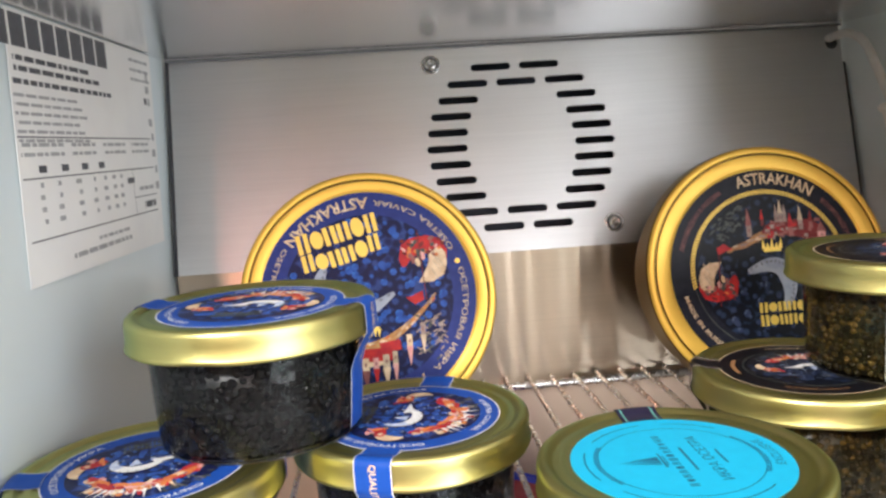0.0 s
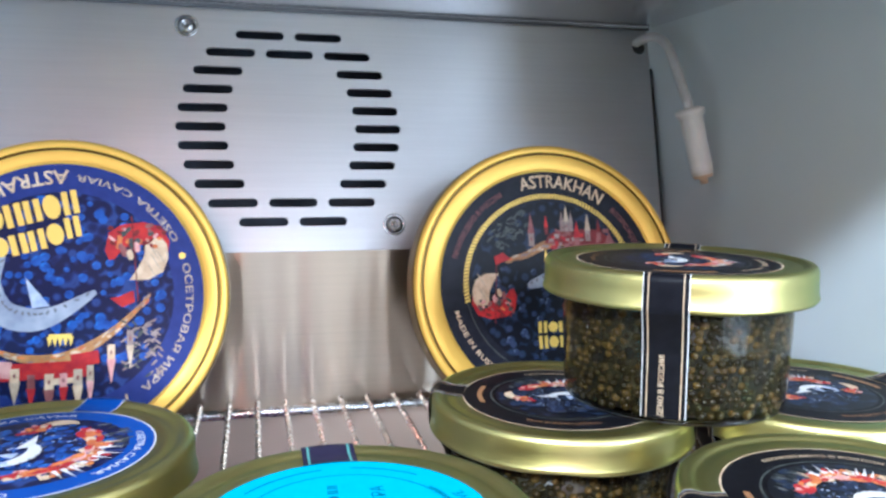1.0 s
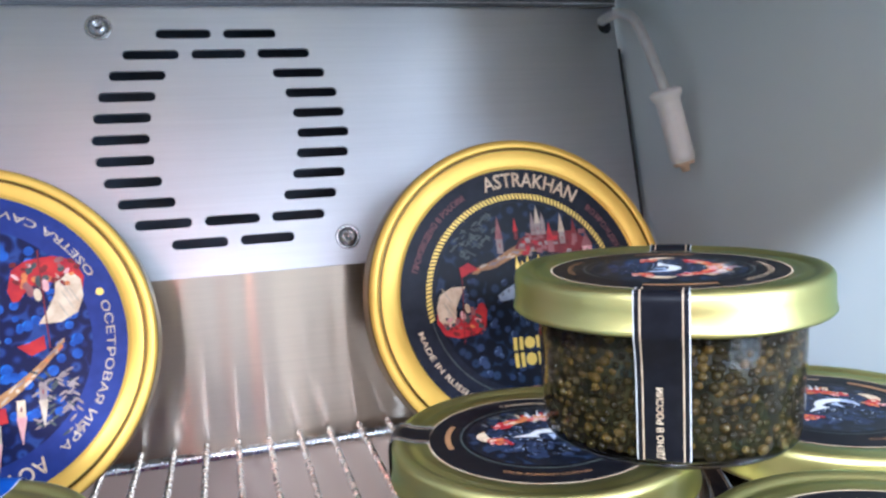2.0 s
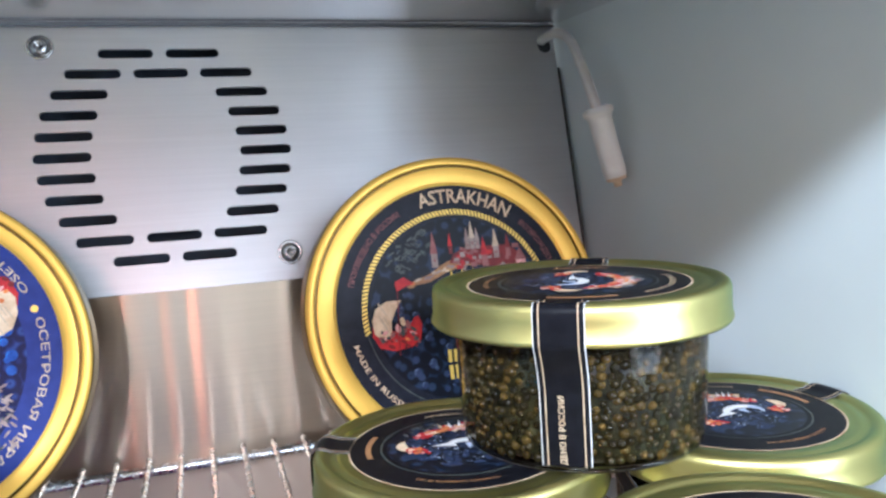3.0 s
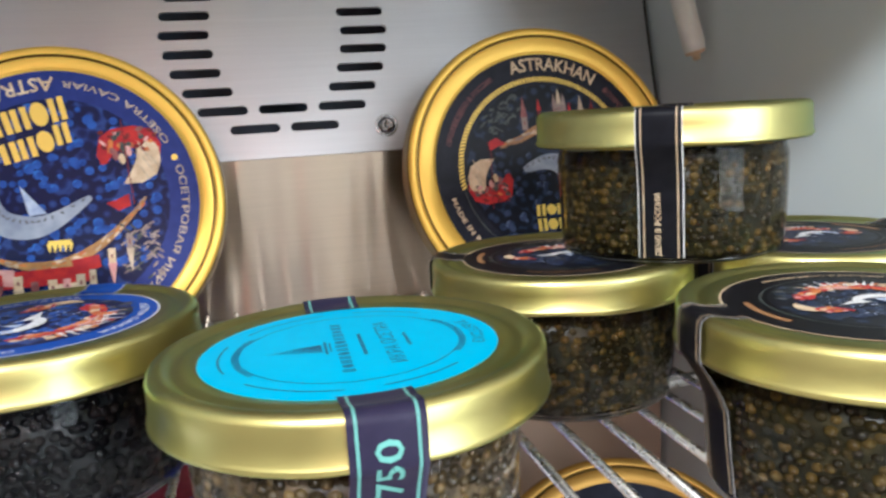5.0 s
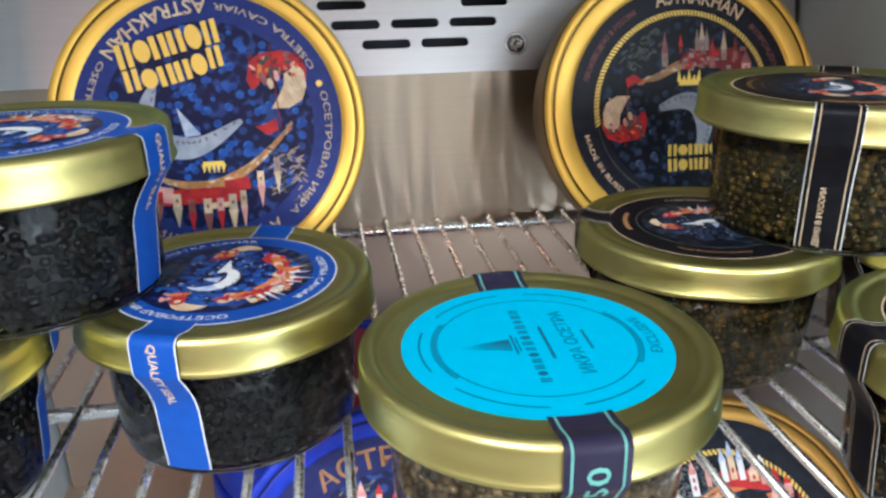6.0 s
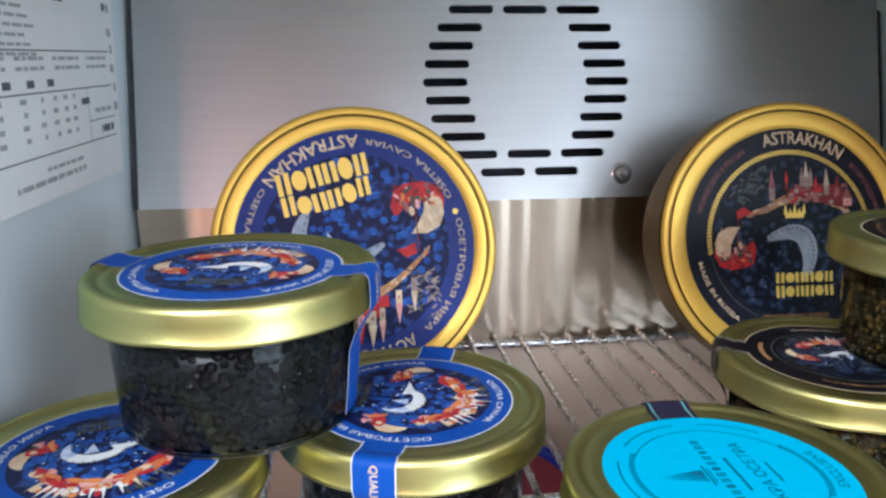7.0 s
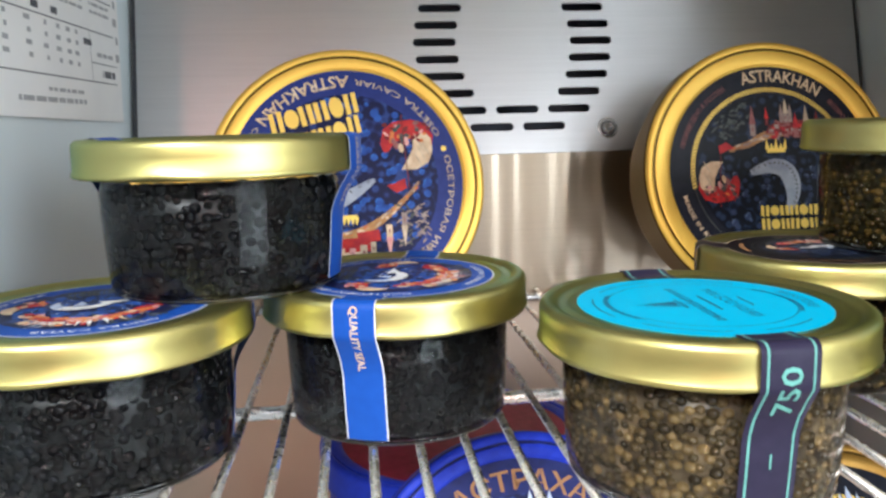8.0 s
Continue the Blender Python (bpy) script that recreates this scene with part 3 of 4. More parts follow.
def fan_panel():
    x0, x1, s0, s1 = -0.1893, 0.1903, -0.0590, 0.0592
    bm = bmesh.new()

    def loop(pts):
        vs = [bm.verts.new((x, s, 0)) for x, s in pts]
        return [bm.edges.new((vs[i], vs[(i + 1) % len(vs)])) for i in range(len(vs))]

    edges = loop([(x0, s0), (x1, s0), (x1, s1), (x0, s1)])
    half, r = 0.0112, 0.0021
    for cx, cs in slot_middles():
        pts = [(cx + (half - r) + r * math.cos(a), cs + r * math.sin(a)) for a in (radians(-90 + 22.5 * j) for j in range(9))]
        pts += [(cx - (half - r) + r * math.cos(a), cs + r * math.sin(a)) for a in (radians(90 + 22.5 * j) for j in range(9))]
        edges += loop(pts)
    bmesh.ops.triangle_fill(bm, use_beauty=True, use_dissolve=False, edges=edges)
    geo = bmesh.ops.extrude_face_region(bm, geom=bm.faces[:])
    for v in geo["geom"]:
        if isinstance(v, bmesh.types.BMVert):
            v.co.z = -0.0015
    bmesh.ops.recalc_face_normals(bm, faces=bm.faces[:])
    bm.verts.index_update()
    vs = [panel_point(v.co.x, v.co.y, v.co.z) for v in bm.verts]
    fs = [tuple(q.index for q in f.verts) for f in bm.faces]
    bm.free()
    ob = link_mesh("wall_back_fan_panel", vs, fs, [STEEL], smooth=False)
    return tagged(ob, "brushed stainless steel fan cover with a ring of slots", "fan cover", kind="structure")


fan_panel()

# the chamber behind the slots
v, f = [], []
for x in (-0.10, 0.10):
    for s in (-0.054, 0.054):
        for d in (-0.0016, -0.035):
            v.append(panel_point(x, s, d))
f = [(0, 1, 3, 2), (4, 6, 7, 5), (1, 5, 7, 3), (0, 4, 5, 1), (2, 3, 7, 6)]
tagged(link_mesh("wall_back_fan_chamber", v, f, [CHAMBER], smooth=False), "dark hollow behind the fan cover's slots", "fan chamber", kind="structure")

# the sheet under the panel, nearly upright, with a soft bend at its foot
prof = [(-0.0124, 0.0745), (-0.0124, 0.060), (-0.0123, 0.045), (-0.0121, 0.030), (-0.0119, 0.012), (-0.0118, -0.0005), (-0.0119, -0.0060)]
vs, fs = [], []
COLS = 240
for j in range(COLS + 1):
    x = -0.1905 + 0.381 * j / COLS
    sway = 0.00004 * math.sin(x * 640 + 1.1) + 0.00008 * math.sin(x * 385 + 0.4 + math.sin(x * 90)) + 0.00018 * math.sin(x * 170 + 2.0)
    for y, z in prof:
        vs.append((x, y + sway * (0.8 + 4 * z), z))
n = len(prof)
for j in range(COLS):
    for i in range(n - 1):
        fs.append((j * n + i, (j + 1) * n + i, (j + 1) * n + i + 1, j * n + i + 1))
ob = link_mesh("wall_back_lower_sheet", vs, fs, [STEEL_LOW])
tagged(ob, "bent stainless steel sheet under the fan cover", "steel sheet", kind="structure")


def slab(name, label, category, mat, *size, bevel=0.0, smooth=False):
    vs, fs = box(*size, bevel=bevel)
    return tagged(link_mesh(name, vs, fs, [mat], smooth=smooth), label, category, kind="structure")


for side, nm in ((-1, "wall_left"), (1, "wall_right")):   # the liner opens a little towards the mouth
    vs = [(side * x, y, z) for x, y in ((HALF, 0.09), (HALF + 0.0222 * -MOUTH, MOUTH), (HALF + 0.04, MOUTH), (HALF + 0.04, 0.09)) for z in (LOW_Z - 0.02, CEIL_Z + 0.03)]
    ob = link_mesh(nm, vs, [(0, 1, 3, 2), (2, 3, 5, 4), (4, 5, 7, 6), (6, 7, 1, 0), (0, 2, 4, 6), (1, 7, 5, 3)], [LINER], smooth=False)
    tagged(ob, "pale grey liner of the refrigerator's side", "side wall", kind="structure")
slab("ceiling", "satin steel ceiling of the refrigerator", "ceiling", STEEL_TOP, -HALF - 0.006, HALF + 0.006, MOUTH, 0.0125, CEIL_Z, CEIL_Z + 0.03)
slab("wall_back_lower_liner", "satin tan sheet behind the wire shelf", "back sheet", TAN_SHEET, -0.1905, 0.1905, -0.0122, 0.0, LOW_Z, -0.0062)
slab("wall_back", "dark backing behind the steel panels", "back wall", GAP, -HALF - 0.002, HALF + 0.002, 0.072, 0.088, LOW_Z - 0.02, CEIL_Z + 0.03)
slab("floor", "tan bottom tray of the refrigerator", "tray", STEEL_FLOOR, -HALF - 0.006, HALF + 0.006, MOUTH, 0.071, LOW_Z - 0.02, LOW_Z)
# dark joints: along the ceiling and up both corners
slab("trim_top_joint", "dark rubber joint along the ceiling", "joint", SEALER, -0.191, 0.191, 0.0115, 0.0165, CEIL_Z - 0.0017, CEIL_Z - 0.0003)
for side, nm in ((-1, "left"), (1, "right")):
    a = radians(LEAN_BACK)
    half = 0.0010 if side < 0 else 0.0007
    vs, fs = box(-half, half, -0.0015, 0.0015, -0.059, 0.059 if side < 0 else 0.036)
    xm, back = (-0.1906, -0.002) if side < 0 else (0.1910, -0.0015)
    vs = [(xm + x, panel_point(0, z, back - y)[1], panel_point(0, z, back - y)[2]) for x, y, z in vs]
    tagged(link_mesh("trim_corner_" + nm, vs, fs, [GAP], smooth=False), "dark gap strip in the corner", "joint", kind="structure")

# ---------------------------------------------------------------- the room in front (unseen; closes the place, toned for bounce light)
slab("wall_room_back", "plain plaster wall behind the refrigerator", "wall", PLASTER, -2.4, 2.4, 0.35, 0.45, -1.1, 2.05)
slab("wall_room_front", "plain plaster wall of the shop", "wall", PLASTER, -2.4, 2.4, -3.6, -3.5, 0.25, 2.05)
slab("wall_room_front_dado", "unseen lower wall of the shop, toned for reflections", "wall", DADO, -2.4, 2.4, -3.6, -3.5, -1.1, 0.25)
slab("wall_room_left", "plain plaster wall of the shop", "wall", PLASTER, -2.5, -2.4, -3.5, 0.35, 0.25, 2.05)
slab("wall_room_left_dado", "unseen lower wall of the shop, toned for reflections", "wall", DADO, -2.5, -2.4, -3.5, 0.35, -1.1, 0.25)
slab("wall_room_right", "plain plaster wall of the shop", "wall", PLASTER, 2.4, 2.5, -3.5, 0.35, 0.25, 2.05)
slab("wall_room_right_dado", "unseen lower wall of the shop, toned for reflections", "wall", DADO, 2.4, 2.5, -3.5, 0.35, -1.1, 0.25)
slab("ceiling_room", "plain plaster ceiling of the shop", "ceiling", PLASTER, -2.5, 2.5, -3.6, 0.45, 2.05, 2.15)
slab("floor_room", "unseen shop floor, pale to bounce light", "floor", ROOM_FLOOR, -2.5, 2.5, -3.6, 0.45, -1.2, -1.1)
slab("wall_counter", "pale counter under the refrigerator", "counter", SHELL, -0.6, 0.6, MOUTH - 0.06, 0.34, -1.1, LOW_Z - 0.045)

# ---------------------------------------------------------------- the wire shelf
shelf = thing("wire_shelf", "chromed wire shelf carrying jars and tins", "shelf", "", pose(0, 0, SHELF_Z))
WR, BR = 0.00125, 0.0023
for j in range(-14, 16):
    x = 0.0076 + j * 0.01295
    if abs(x) < 0.189:
        vs, fs = tube([(x, MOUTH + 0.02, -WR), (x, -0.1, -WR), (x, -0.0165, -WR), (x, -0.0142, -WR * 0.6)], WR, 10)
        link_mesh("wire", vs, fs, [WIRE], shelf)
for y in (MOUTH + 0.022, -0.1615, -0.0172):
    vs, fs = tube([(-0.1912, y, -2 * WR - BR + 0.0002), (0.0, y, -2 * WR - BR + 0.0002), (0.1912, y, -2 * WR - BR + 0.0002)], BR, 12)
    link_mesh("cross_bar", vs, fs, [WIRE], shelf)


# ---------------------------------------------------------------- jars
LID_R, JAR_H, LABEL_R, LABEL_Z = 0.0390, 0.0445, 0.0292, 0.0434


def jar_band(style):
    """The line (r, z) that the paper seal follows from the label over the lid down the glass."""
    return [(0.0288, LABEL_Z + 0.0002), (0.0325, LABEL_Z + 0.0003), (0.0345, 0.0441), (0.0362, 0.0447), (0.0376, 0.0447), (0.0388, 0.0441), (0.0392, 0.0430),
            (0.0393, 0.0400), (0.0393, 0.0345), (0.0372, 0.0310), (0.0348, 0.0265), (0.0334, 0.0220), (0.0327, 0.012), (0.0318, 0.0022)]


def band_walker(line):
    length = [0.0]
    for (r0, z0), (r1, z1) in zip(line, line[1:]):
        length.append(length[-1] + math.hypot(r1 - r0, z1 - z0))

    def at(s, u, lift=0.0):
        """s along the seal, u across it (metres)."""
        i = max(0, min(len(line) - 2, next((q for q in range(len(length) - 1) if s <= length[q + 1]), len(line) - 2)))
        t = (s - length[i]) / (length[i + 1] - length[i])
        (r0, z0), (r1, z1) = line[i], line[i + 1]
        r, z = r0 + (r1 - r0) * t, z0 + (z1 - z0) * t
        d = math.hypot(r1 - r0, z1 - z0)
        nr, nz = -(z1 - z0) / d, (r1 - r0) / d
        r, z = r + nr * lift, z + nz * lift
        x = math.sqrt(max(1e-9, r * r - u * u))
        return (x, u, z)

    return at, length[-1]


def seal(parent, side, paper, lines, name="paper_seal", label="", rising=False, width=0.0115, words=()):
    """A paper strip on one side of a jar (side 0 or 180 degrees). lines: (from, to, material) across it."""
    line = jar_band(0)
    at, total = band_walker(line)
    marks = sorted({-width / 2, width / 2, *(-width / 2 + width * q / 6 for q in range(7)), *(u for l in lines for u in l[:2])})
    steps = sorted({0.0, total, *(total * q / 40 for q in range(41))})
    mats = [paper]
    for l in lines:
        if l[2] not in mats:
            mats.append(l[2])
    verts, faces, slots = [], [], []
    for s in steps:
        for u in marks:
            verts.append(at(s, u, 0.0001))
    n = len(marks)
    for i in range(len(steps) - 1):
        for j in range(n - 1):
            mid = (marks[j] + marks[j + 1]) / 2
            faces.append((i * n + j, (i + 1) * n + j, (i + 1) * n + j + 1, i * n + j + 1))
            slots.append(next((mats.index(m) for a, b, m in lines if a <= mid <= b), 0))
    c, s_ = math.cos(radians(side)), math.sin(radians(side))
    turn = lambda p: (p[0] * c - p[1] * s_, p[0] * s_ + p[1] * c, p[2])
    ob = link_mesh(name, [turn(p) for p in verts], faces, mats, parent, label, slots)
    for text, s0, u0, size, m, stretch in words:
        vs, fs = word(text)
        way = -1 if rising else 1
        link_mesh("lettering", [turn(at(s0 + way * x * size * stretch, u0 + way * y * size, 0.00022)) for x, y in vs], fs, [m], ob, smooth=False)
    return ob


def roe_mesh(name, mat, size, seed, r_top, r_bot, z0, z1):
    """Eggs packed against the glass, uneven, each a small ball."""
    rng = random.Random(seed)
    bm = bmesh.new()
    bmesh.ops.create_icosphere(bm, subdivisions=2, radius=1.0)
    bv = [tuple(v.co) for v in bm.verts]
    bm.verts.index_update()
    bf = [tuple(v.index for v in q.verts) for q in bm.faces]
    bm.free()
    verts, faces = [], []
    rows = int((z1 - z0) / (size * 1.62))
    for i in range(rows):
        z = z0 + size + i * (z1 - z0 - 2 * size) / max(1, rows - 1)
        q = (z - z0) / (z1 - z0)
        r = r_bot + (r_top - r_bot) * min(1, q * 1.6)
        n = int(2 * math.pi * r / (size * 1.9))
        for j in range(n):
            if rng.random() < 0.06:
                continue
            a = 2 * math.pi * (j + 0.5 * (i % 2) + rng.uniform(-0.30, 0.30)) / n
            rr = r - size - min(size * 0.5, abs(rng.gauss(0, size * 0.10)))
            k1 = size * rng.uniform(0.78, 1.12)
            cx, cy, cz = rr * math.cos(a), rr * math.sin(a), z + rng.uniform(-0.4, 0.4) * size
            o = len(verts)
            verts += [(cx + x * k1, cy + y * k1, cz + w * k1) for x, y, w in bv]
            faces += [(o + p0, o + p1, o + p2) for p0, p1, p2 in bf]
    return verts, faces


def lid_wobble(i, a, r, z):
    if i < 4:   # lugs pressed into the lower edge
        k4 = max(0.0, math.cos(4 * a)) ** 3
        return r - 0.0002 * k4, z + 0.0005 * k4
    return r, z


def caviar_jar(label, roe_mat, brine_mat, egg, seed, lid_label):
    jar = thing("caviar_jar", label, "jar", "caviar jars on the wire shelf")
    # glass
    outer = [(0.0, 0.0006), (0.026, 0.0006), (0.0290, 0.0), (0.0306, 0.0003), (0.0315, 0.0012), (0.0319, 0.0030), (0.0322, 0.008), (0.0325, 0.016), (0.0327, 0.024),
             (0.0328, 0.0290), (0.0322, 0.0312), (0.0320, 0.0345), (0.0335, 0.0352), (0.0335, 0.0395)]
    vs, fs, _ = lathe(outer + [(0.0, 0.0395)], 64)
    g = link_mesh("glass_body", vs, fs, [GLASS], jar, "clear moulded glass")
    g.visible_shadow = False
    # the thick rounded foot of the glass
    ring = [(0.0309 + 0.0007 * math.cos(a), 0.0010 + 0.0008 * math.sin(a)) for a in (radians(-100 + 25 * q) for q in range(9))]
    vs, fs, _ = lathe(ring, 64, wobble=lambda i, a, r, z: (r + 0.00012 * math.sin(9 * a + 2 * math.sin(3 * a)), z))
    foot = link_mesh("glass_foot", vs, fs, [FOOT_GLASS], g)
    foot.visible_shadow = False
    # contents
    vs, fs, _ = lathe([(0.0, 0.0024), (0.0290, 0.0024), (0.0303, 0.0042), (0.0308, 0.012), (0.0311, 0.022), (0.0312, 0.0320), (0.0, 0.0326)], 40)
    core = link_mesh("caviar", vs, fs, [brine_mat], jar, "packed caviar in brine")
    vs, fs = roe_mesh("eggs", roe_mat, egg, seed, 0.0322, 0.0315, 0.0020, 0.0328)
    link_mesh("eggs", vs, fs, [roe_mat], core, kind="stuff")
    # lid
    prof = [(0.0372, 0.0342), (0.0386, 0.0338), (0.0391, 0.0344), (0.0389, 0.0352), (0.0386, 0.0358), (0.0385, 0.0400), (0.0385, 0.0424), (0.0382, 0.0435), (0.0374, 0.0443),
            (0.0364, 0.0445), (0.0355, 0.0443), (0.0347, 0.0438), (0.0342, 0.0434), (0.0335, 0.04335), (0.0326, 0.0436), (0.0318, 0.04365), (0.0309, 0.0435), (0.0302, 0.0433), (0.0, 0.0433)]
    vs, fs, _ = lathe(prof, 112, lid_wobble)
    link_mesh("lid", vs, fs, [LID_GOLD], jar, lid_label)
    return jar


def disc_label(jar, mat, label, rim=None):
    prof = [(0.0, LABEL_Z), (LABEL_R * 0.986, LABEL_Z), (LABEL_R, LABEL_Z), (LABEL_R, LABEL_Z - 0.00008)]
    vs, fs, sl = lathe(prof, 96, slots=[0, 1, 0])
    return link_mesh("label", vs, fs, [mat, rim or mat], jar, label, sl, smooth=False)


def proportion(jar):
    """Brings the turned shapes to the jars' true breadth and height."""
    for o in jar.children_recursive:
        o.data.transform(Matrix.Diagonal((JAR_WIDE, JAR_WIDE, JAR_TALL, 1)))
    return jar


JAR_WIDE, JAR_TALL = 1.03, 0.955
PICTURE_TURN = 97  # the picture's top, from the seal's side

# blue label
blue = caviar_jar("glass jar of black caviar, gold lid with blue label", ROE_BLACK, BRINE_GREY, 0.00155, 3, "gold lacquered twist-off lid")
lab = disc_label(blue, BLUE, "round blue picture label", WHITE)
p = Print(LABEL_R, LABEL_Z)
p.disc(0, 0, 0.78, 0.78, SEA_BLUE, 0, 48)
p.ring_text("OSETRA CAVIAR", 0.875, -150, 0.066, WHITE, wide=1.45)
p.ring_text("ОСЕТРОВАЯ ИКРА", 0.875, -20, 0.066, WHITE, wide=1.4)
p.ring_text("OSETRA CAVIAR", 0.875, 90, 0.066, WHITE, wide=1.45)
lid_scenery(p, 1.14)
brand_bars(p, 0.0, -0.47, 0.5, 0.085, FOREST, 0)
p.turned(PICTURE_TURN - 90).link("print", lab)
edge = 0.0115 / 2
for side, words in ((0, (("QUALITY SEAL", 0.0215, 0.0, 0.0021, CREAM, 1.1),)), (180, ())):
    seal(blue, side, BLUE, ((-edge, -edge + 0.0003, WHITE), (edge - 0.0003, edge, WHITE)), label="blue paper seal", words=words)

# black label
black = caviar_jar("glass jar of olive-brown caviar, gold lid with black label", ROE_OLIVE, BRINE_OLIVE, 0.00135, 8, "gold lacquered twist-off lid")
lab = disc_label(black, BLACKP, "round black picture label", CREAM)
p = Print(LABEL_R, LABEL_Z)
p.disc(0, 0, 0.66, 0.66, SEA_DARK, 0, 48)
p.arc(0.70, 0.715, 0, 360, FOREST, 64)
p.arc(0.80, 0.85, 158, 196, DULL_GOLD, 10)
p.arc(0.80, 0.85, -18, 22, DULL_GOLD, 10)
p.ring_text("TRUE RUSSIAN LEGEND", 0.83, -95, 0.04, DULL_GOLD, inward=True, wide=1.2)
p.ring_text("ПРОИЗВЕДЕНО В РОССИИ", 0.83, 75, 0.046, CREAM, wide=1.2)
lid_scenery(p, 0.88, SEA_BEAD, PALE_SEA)
p.turned(PICTURE_TURN - 90).link("print", lab)
for side, words in ((0, (("ДЕНО В РОССИИ", 0.0440, -0.0006, 0.0014, CREAM, 1.1),)), (180, ())):
    seal(black, side, BLACKP, ((-edge, -edge + 0.0002, WHITE), (edge - 0.0002, edge, WHITE), (-edge + 0.0013, -edge + 0.00155, CREAM), (edge - 0.00155, edge - 0.0013, CREAM)),
         label="black paper seal with gold lines", rising=True, words=words)

# cyan label
cyan = caviar_jar("glass jar of amber caviar, gold lid with bright cyan label", ROE_AMBER, BRINE_AMBER, 0.0014, 12, "gold lacquered twist-off lid")
lab = disc_label(cyan, CYAN, "round bright cyan label")
p = Print(LABEL_R, LABEL_Z)
for a in (0, 180):
    p.arc(0.735, 0.745, a - 62, a + 62, TEAL_INK, 40)
p.rope(0.735, 0.785, 58, 122, TEAL_INK, 34)
p.rope(0.735, 0.785, 238, 302, TEAL_INK, 34)
p.ring_text("EXCLUSIVE", 0.87, -90, 0.085, TEAL_INK, inward=True)
p.text("ИКРА ОСЕТРА", 0.0, -0.26, 0.10, TEAL_INK)
brand_bars(p, 0.0, 0.06, 1.15, 0.085, TEAL_INK, 0, ((13, 0.0),), fill=(0.5, 0.7))
p.bar(0, -0.08, 0.5, 0.025, TEAL_INK)
p.bar(0, -0.39, 0.3, 0.022, TEAL_INK)
for a, w in ((90, 40), (150, 44), (30, 44), (205, 36), (-25, 36)):
    p.arc(0.862, 0.876, a - w / 2, a + w / 2, TEAL_INK, 12)
for j in range(5):   # the little sail
    p.poly([(-0.09 + 0.034 * j, 0.19), (-0.068 + 0.038 * j, 0.19), (0.0 + 0.01 * j, 0.60 - 0.04 * j)], TEAL_INK)
p.bar(0.0, 0.165, 0.30, 0.018, TEAL_INK)
p.bar(0.0, 0.135, 0.2, 0.012, TEAL_INK)
p.turned(-92 - 90).link("print", lab)
ce = 0.0125 / 2
for side, words in ((0, (("750", 0.0212, 0.0, 0.0044, MINT, 1.45), ("-", 0.0400, 0.0, 0.0030, MINT, 3.4))), (180, ())):
    seal(cyan, side, PURPLE, ((-ce + 0.0012, -ce + 0.0017, MINT), (ce - 0.0017, ce - 0.0012, MINT)), label="violet paper seal", rising=True, width=0.0125, words=words)

for jar in (blue, black, cyan):
    proportion(jar)
STACK = SHELF_Z + JAR_H * JAR_TALL
blue.matrix_world = pose(-0.0738, -0.1735, SHELF_Z, 0, 0, -109)
copy_thing(blue, pose(-0.1545, -0.1960, SHELF_Z, 0, 0, 190))
top_blue = copy_thing(blue, pose(-0.1229, -0.1740, STACK, 0, 0, -16))
tagged(top_blue, "glass jar of black caviar stacked on two blue-labelled jars")
black.matrix_world = pose(0.0725, -0.1600, SHELF_Z, 0, 0, -22)
copy_thing(black, pose(0.1529, -0.1710, SHELF_Z, 0, 0, 4))
copy_thing(black, pose(0.1092, -0.2430, SHELF_Z, 0, 0, -8))
top_black = copy_thing(black, pose(0.1066, -0.1665, STACK, 0, 0, -124))
tagged(top_black, "glass jar of olive-brown caviar stacked on two black-labelled jars")
cyan.matrix_world = pose(-0.0012, -0.2270, SHELF_Z, 0, 0, -89.3)


# ---------------------------------------------------------------- tins
TIN_R, TIN_T = 0.0604, 0.031


def tin(label, group, ring, groove, side, face, face_label, face_part=0.84):
    """A flat slip-lid tin, its face towards local z, the face's middle at the origin. face_part: the printed face's share of the radius."""
    t = thing("caviar_tin", label, "tin", group)
    f = TIN_R * face_part
    g = TIN_R * 0.932      # the groove between the two gold rings
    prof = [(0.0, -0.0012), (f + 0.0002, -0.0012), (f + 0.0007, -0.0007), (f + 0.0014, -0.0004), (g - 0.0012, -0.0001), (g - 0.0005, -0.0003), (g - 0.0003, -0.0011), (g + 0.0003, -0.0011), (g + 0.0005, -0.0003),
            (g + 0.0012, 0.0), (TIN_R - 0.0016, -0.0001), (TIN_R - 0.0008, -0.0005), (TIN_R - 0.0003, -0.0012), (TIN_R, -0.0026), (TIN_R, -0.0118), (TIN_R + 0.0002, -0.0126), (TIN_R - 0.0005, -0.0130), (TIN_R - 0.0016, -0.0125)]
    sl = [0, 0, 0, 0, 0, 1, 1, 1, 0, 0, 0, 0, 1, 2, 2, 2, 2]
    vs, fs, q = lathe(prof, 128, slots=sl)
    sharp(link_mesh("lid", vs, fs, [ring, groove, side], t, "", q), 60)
    b = TIN_R - 0.0036
    prof = [(b, -0.0120), (b, -TIN_T + 0.004), (b + 0.0004, -TIN_T + 0.0025), (b - 0.0002, -TIN_T), (b - 0.002, -TIN_T), (b - 0.0025, -TIN_T + 0.002), (0.0, -TIN_T + 0.002)]
    vs, fs, q = lathe(prof, 96)
    link_mesh("base", vs, fs, [side], t)
    vs, fs, q = lathe([(0.0, -0.0010), (f, -0.0010), (f, -0.0012)], 96)
    return t, link_mesh("face", vs, fs, [face], t, face_label, smooth=False)


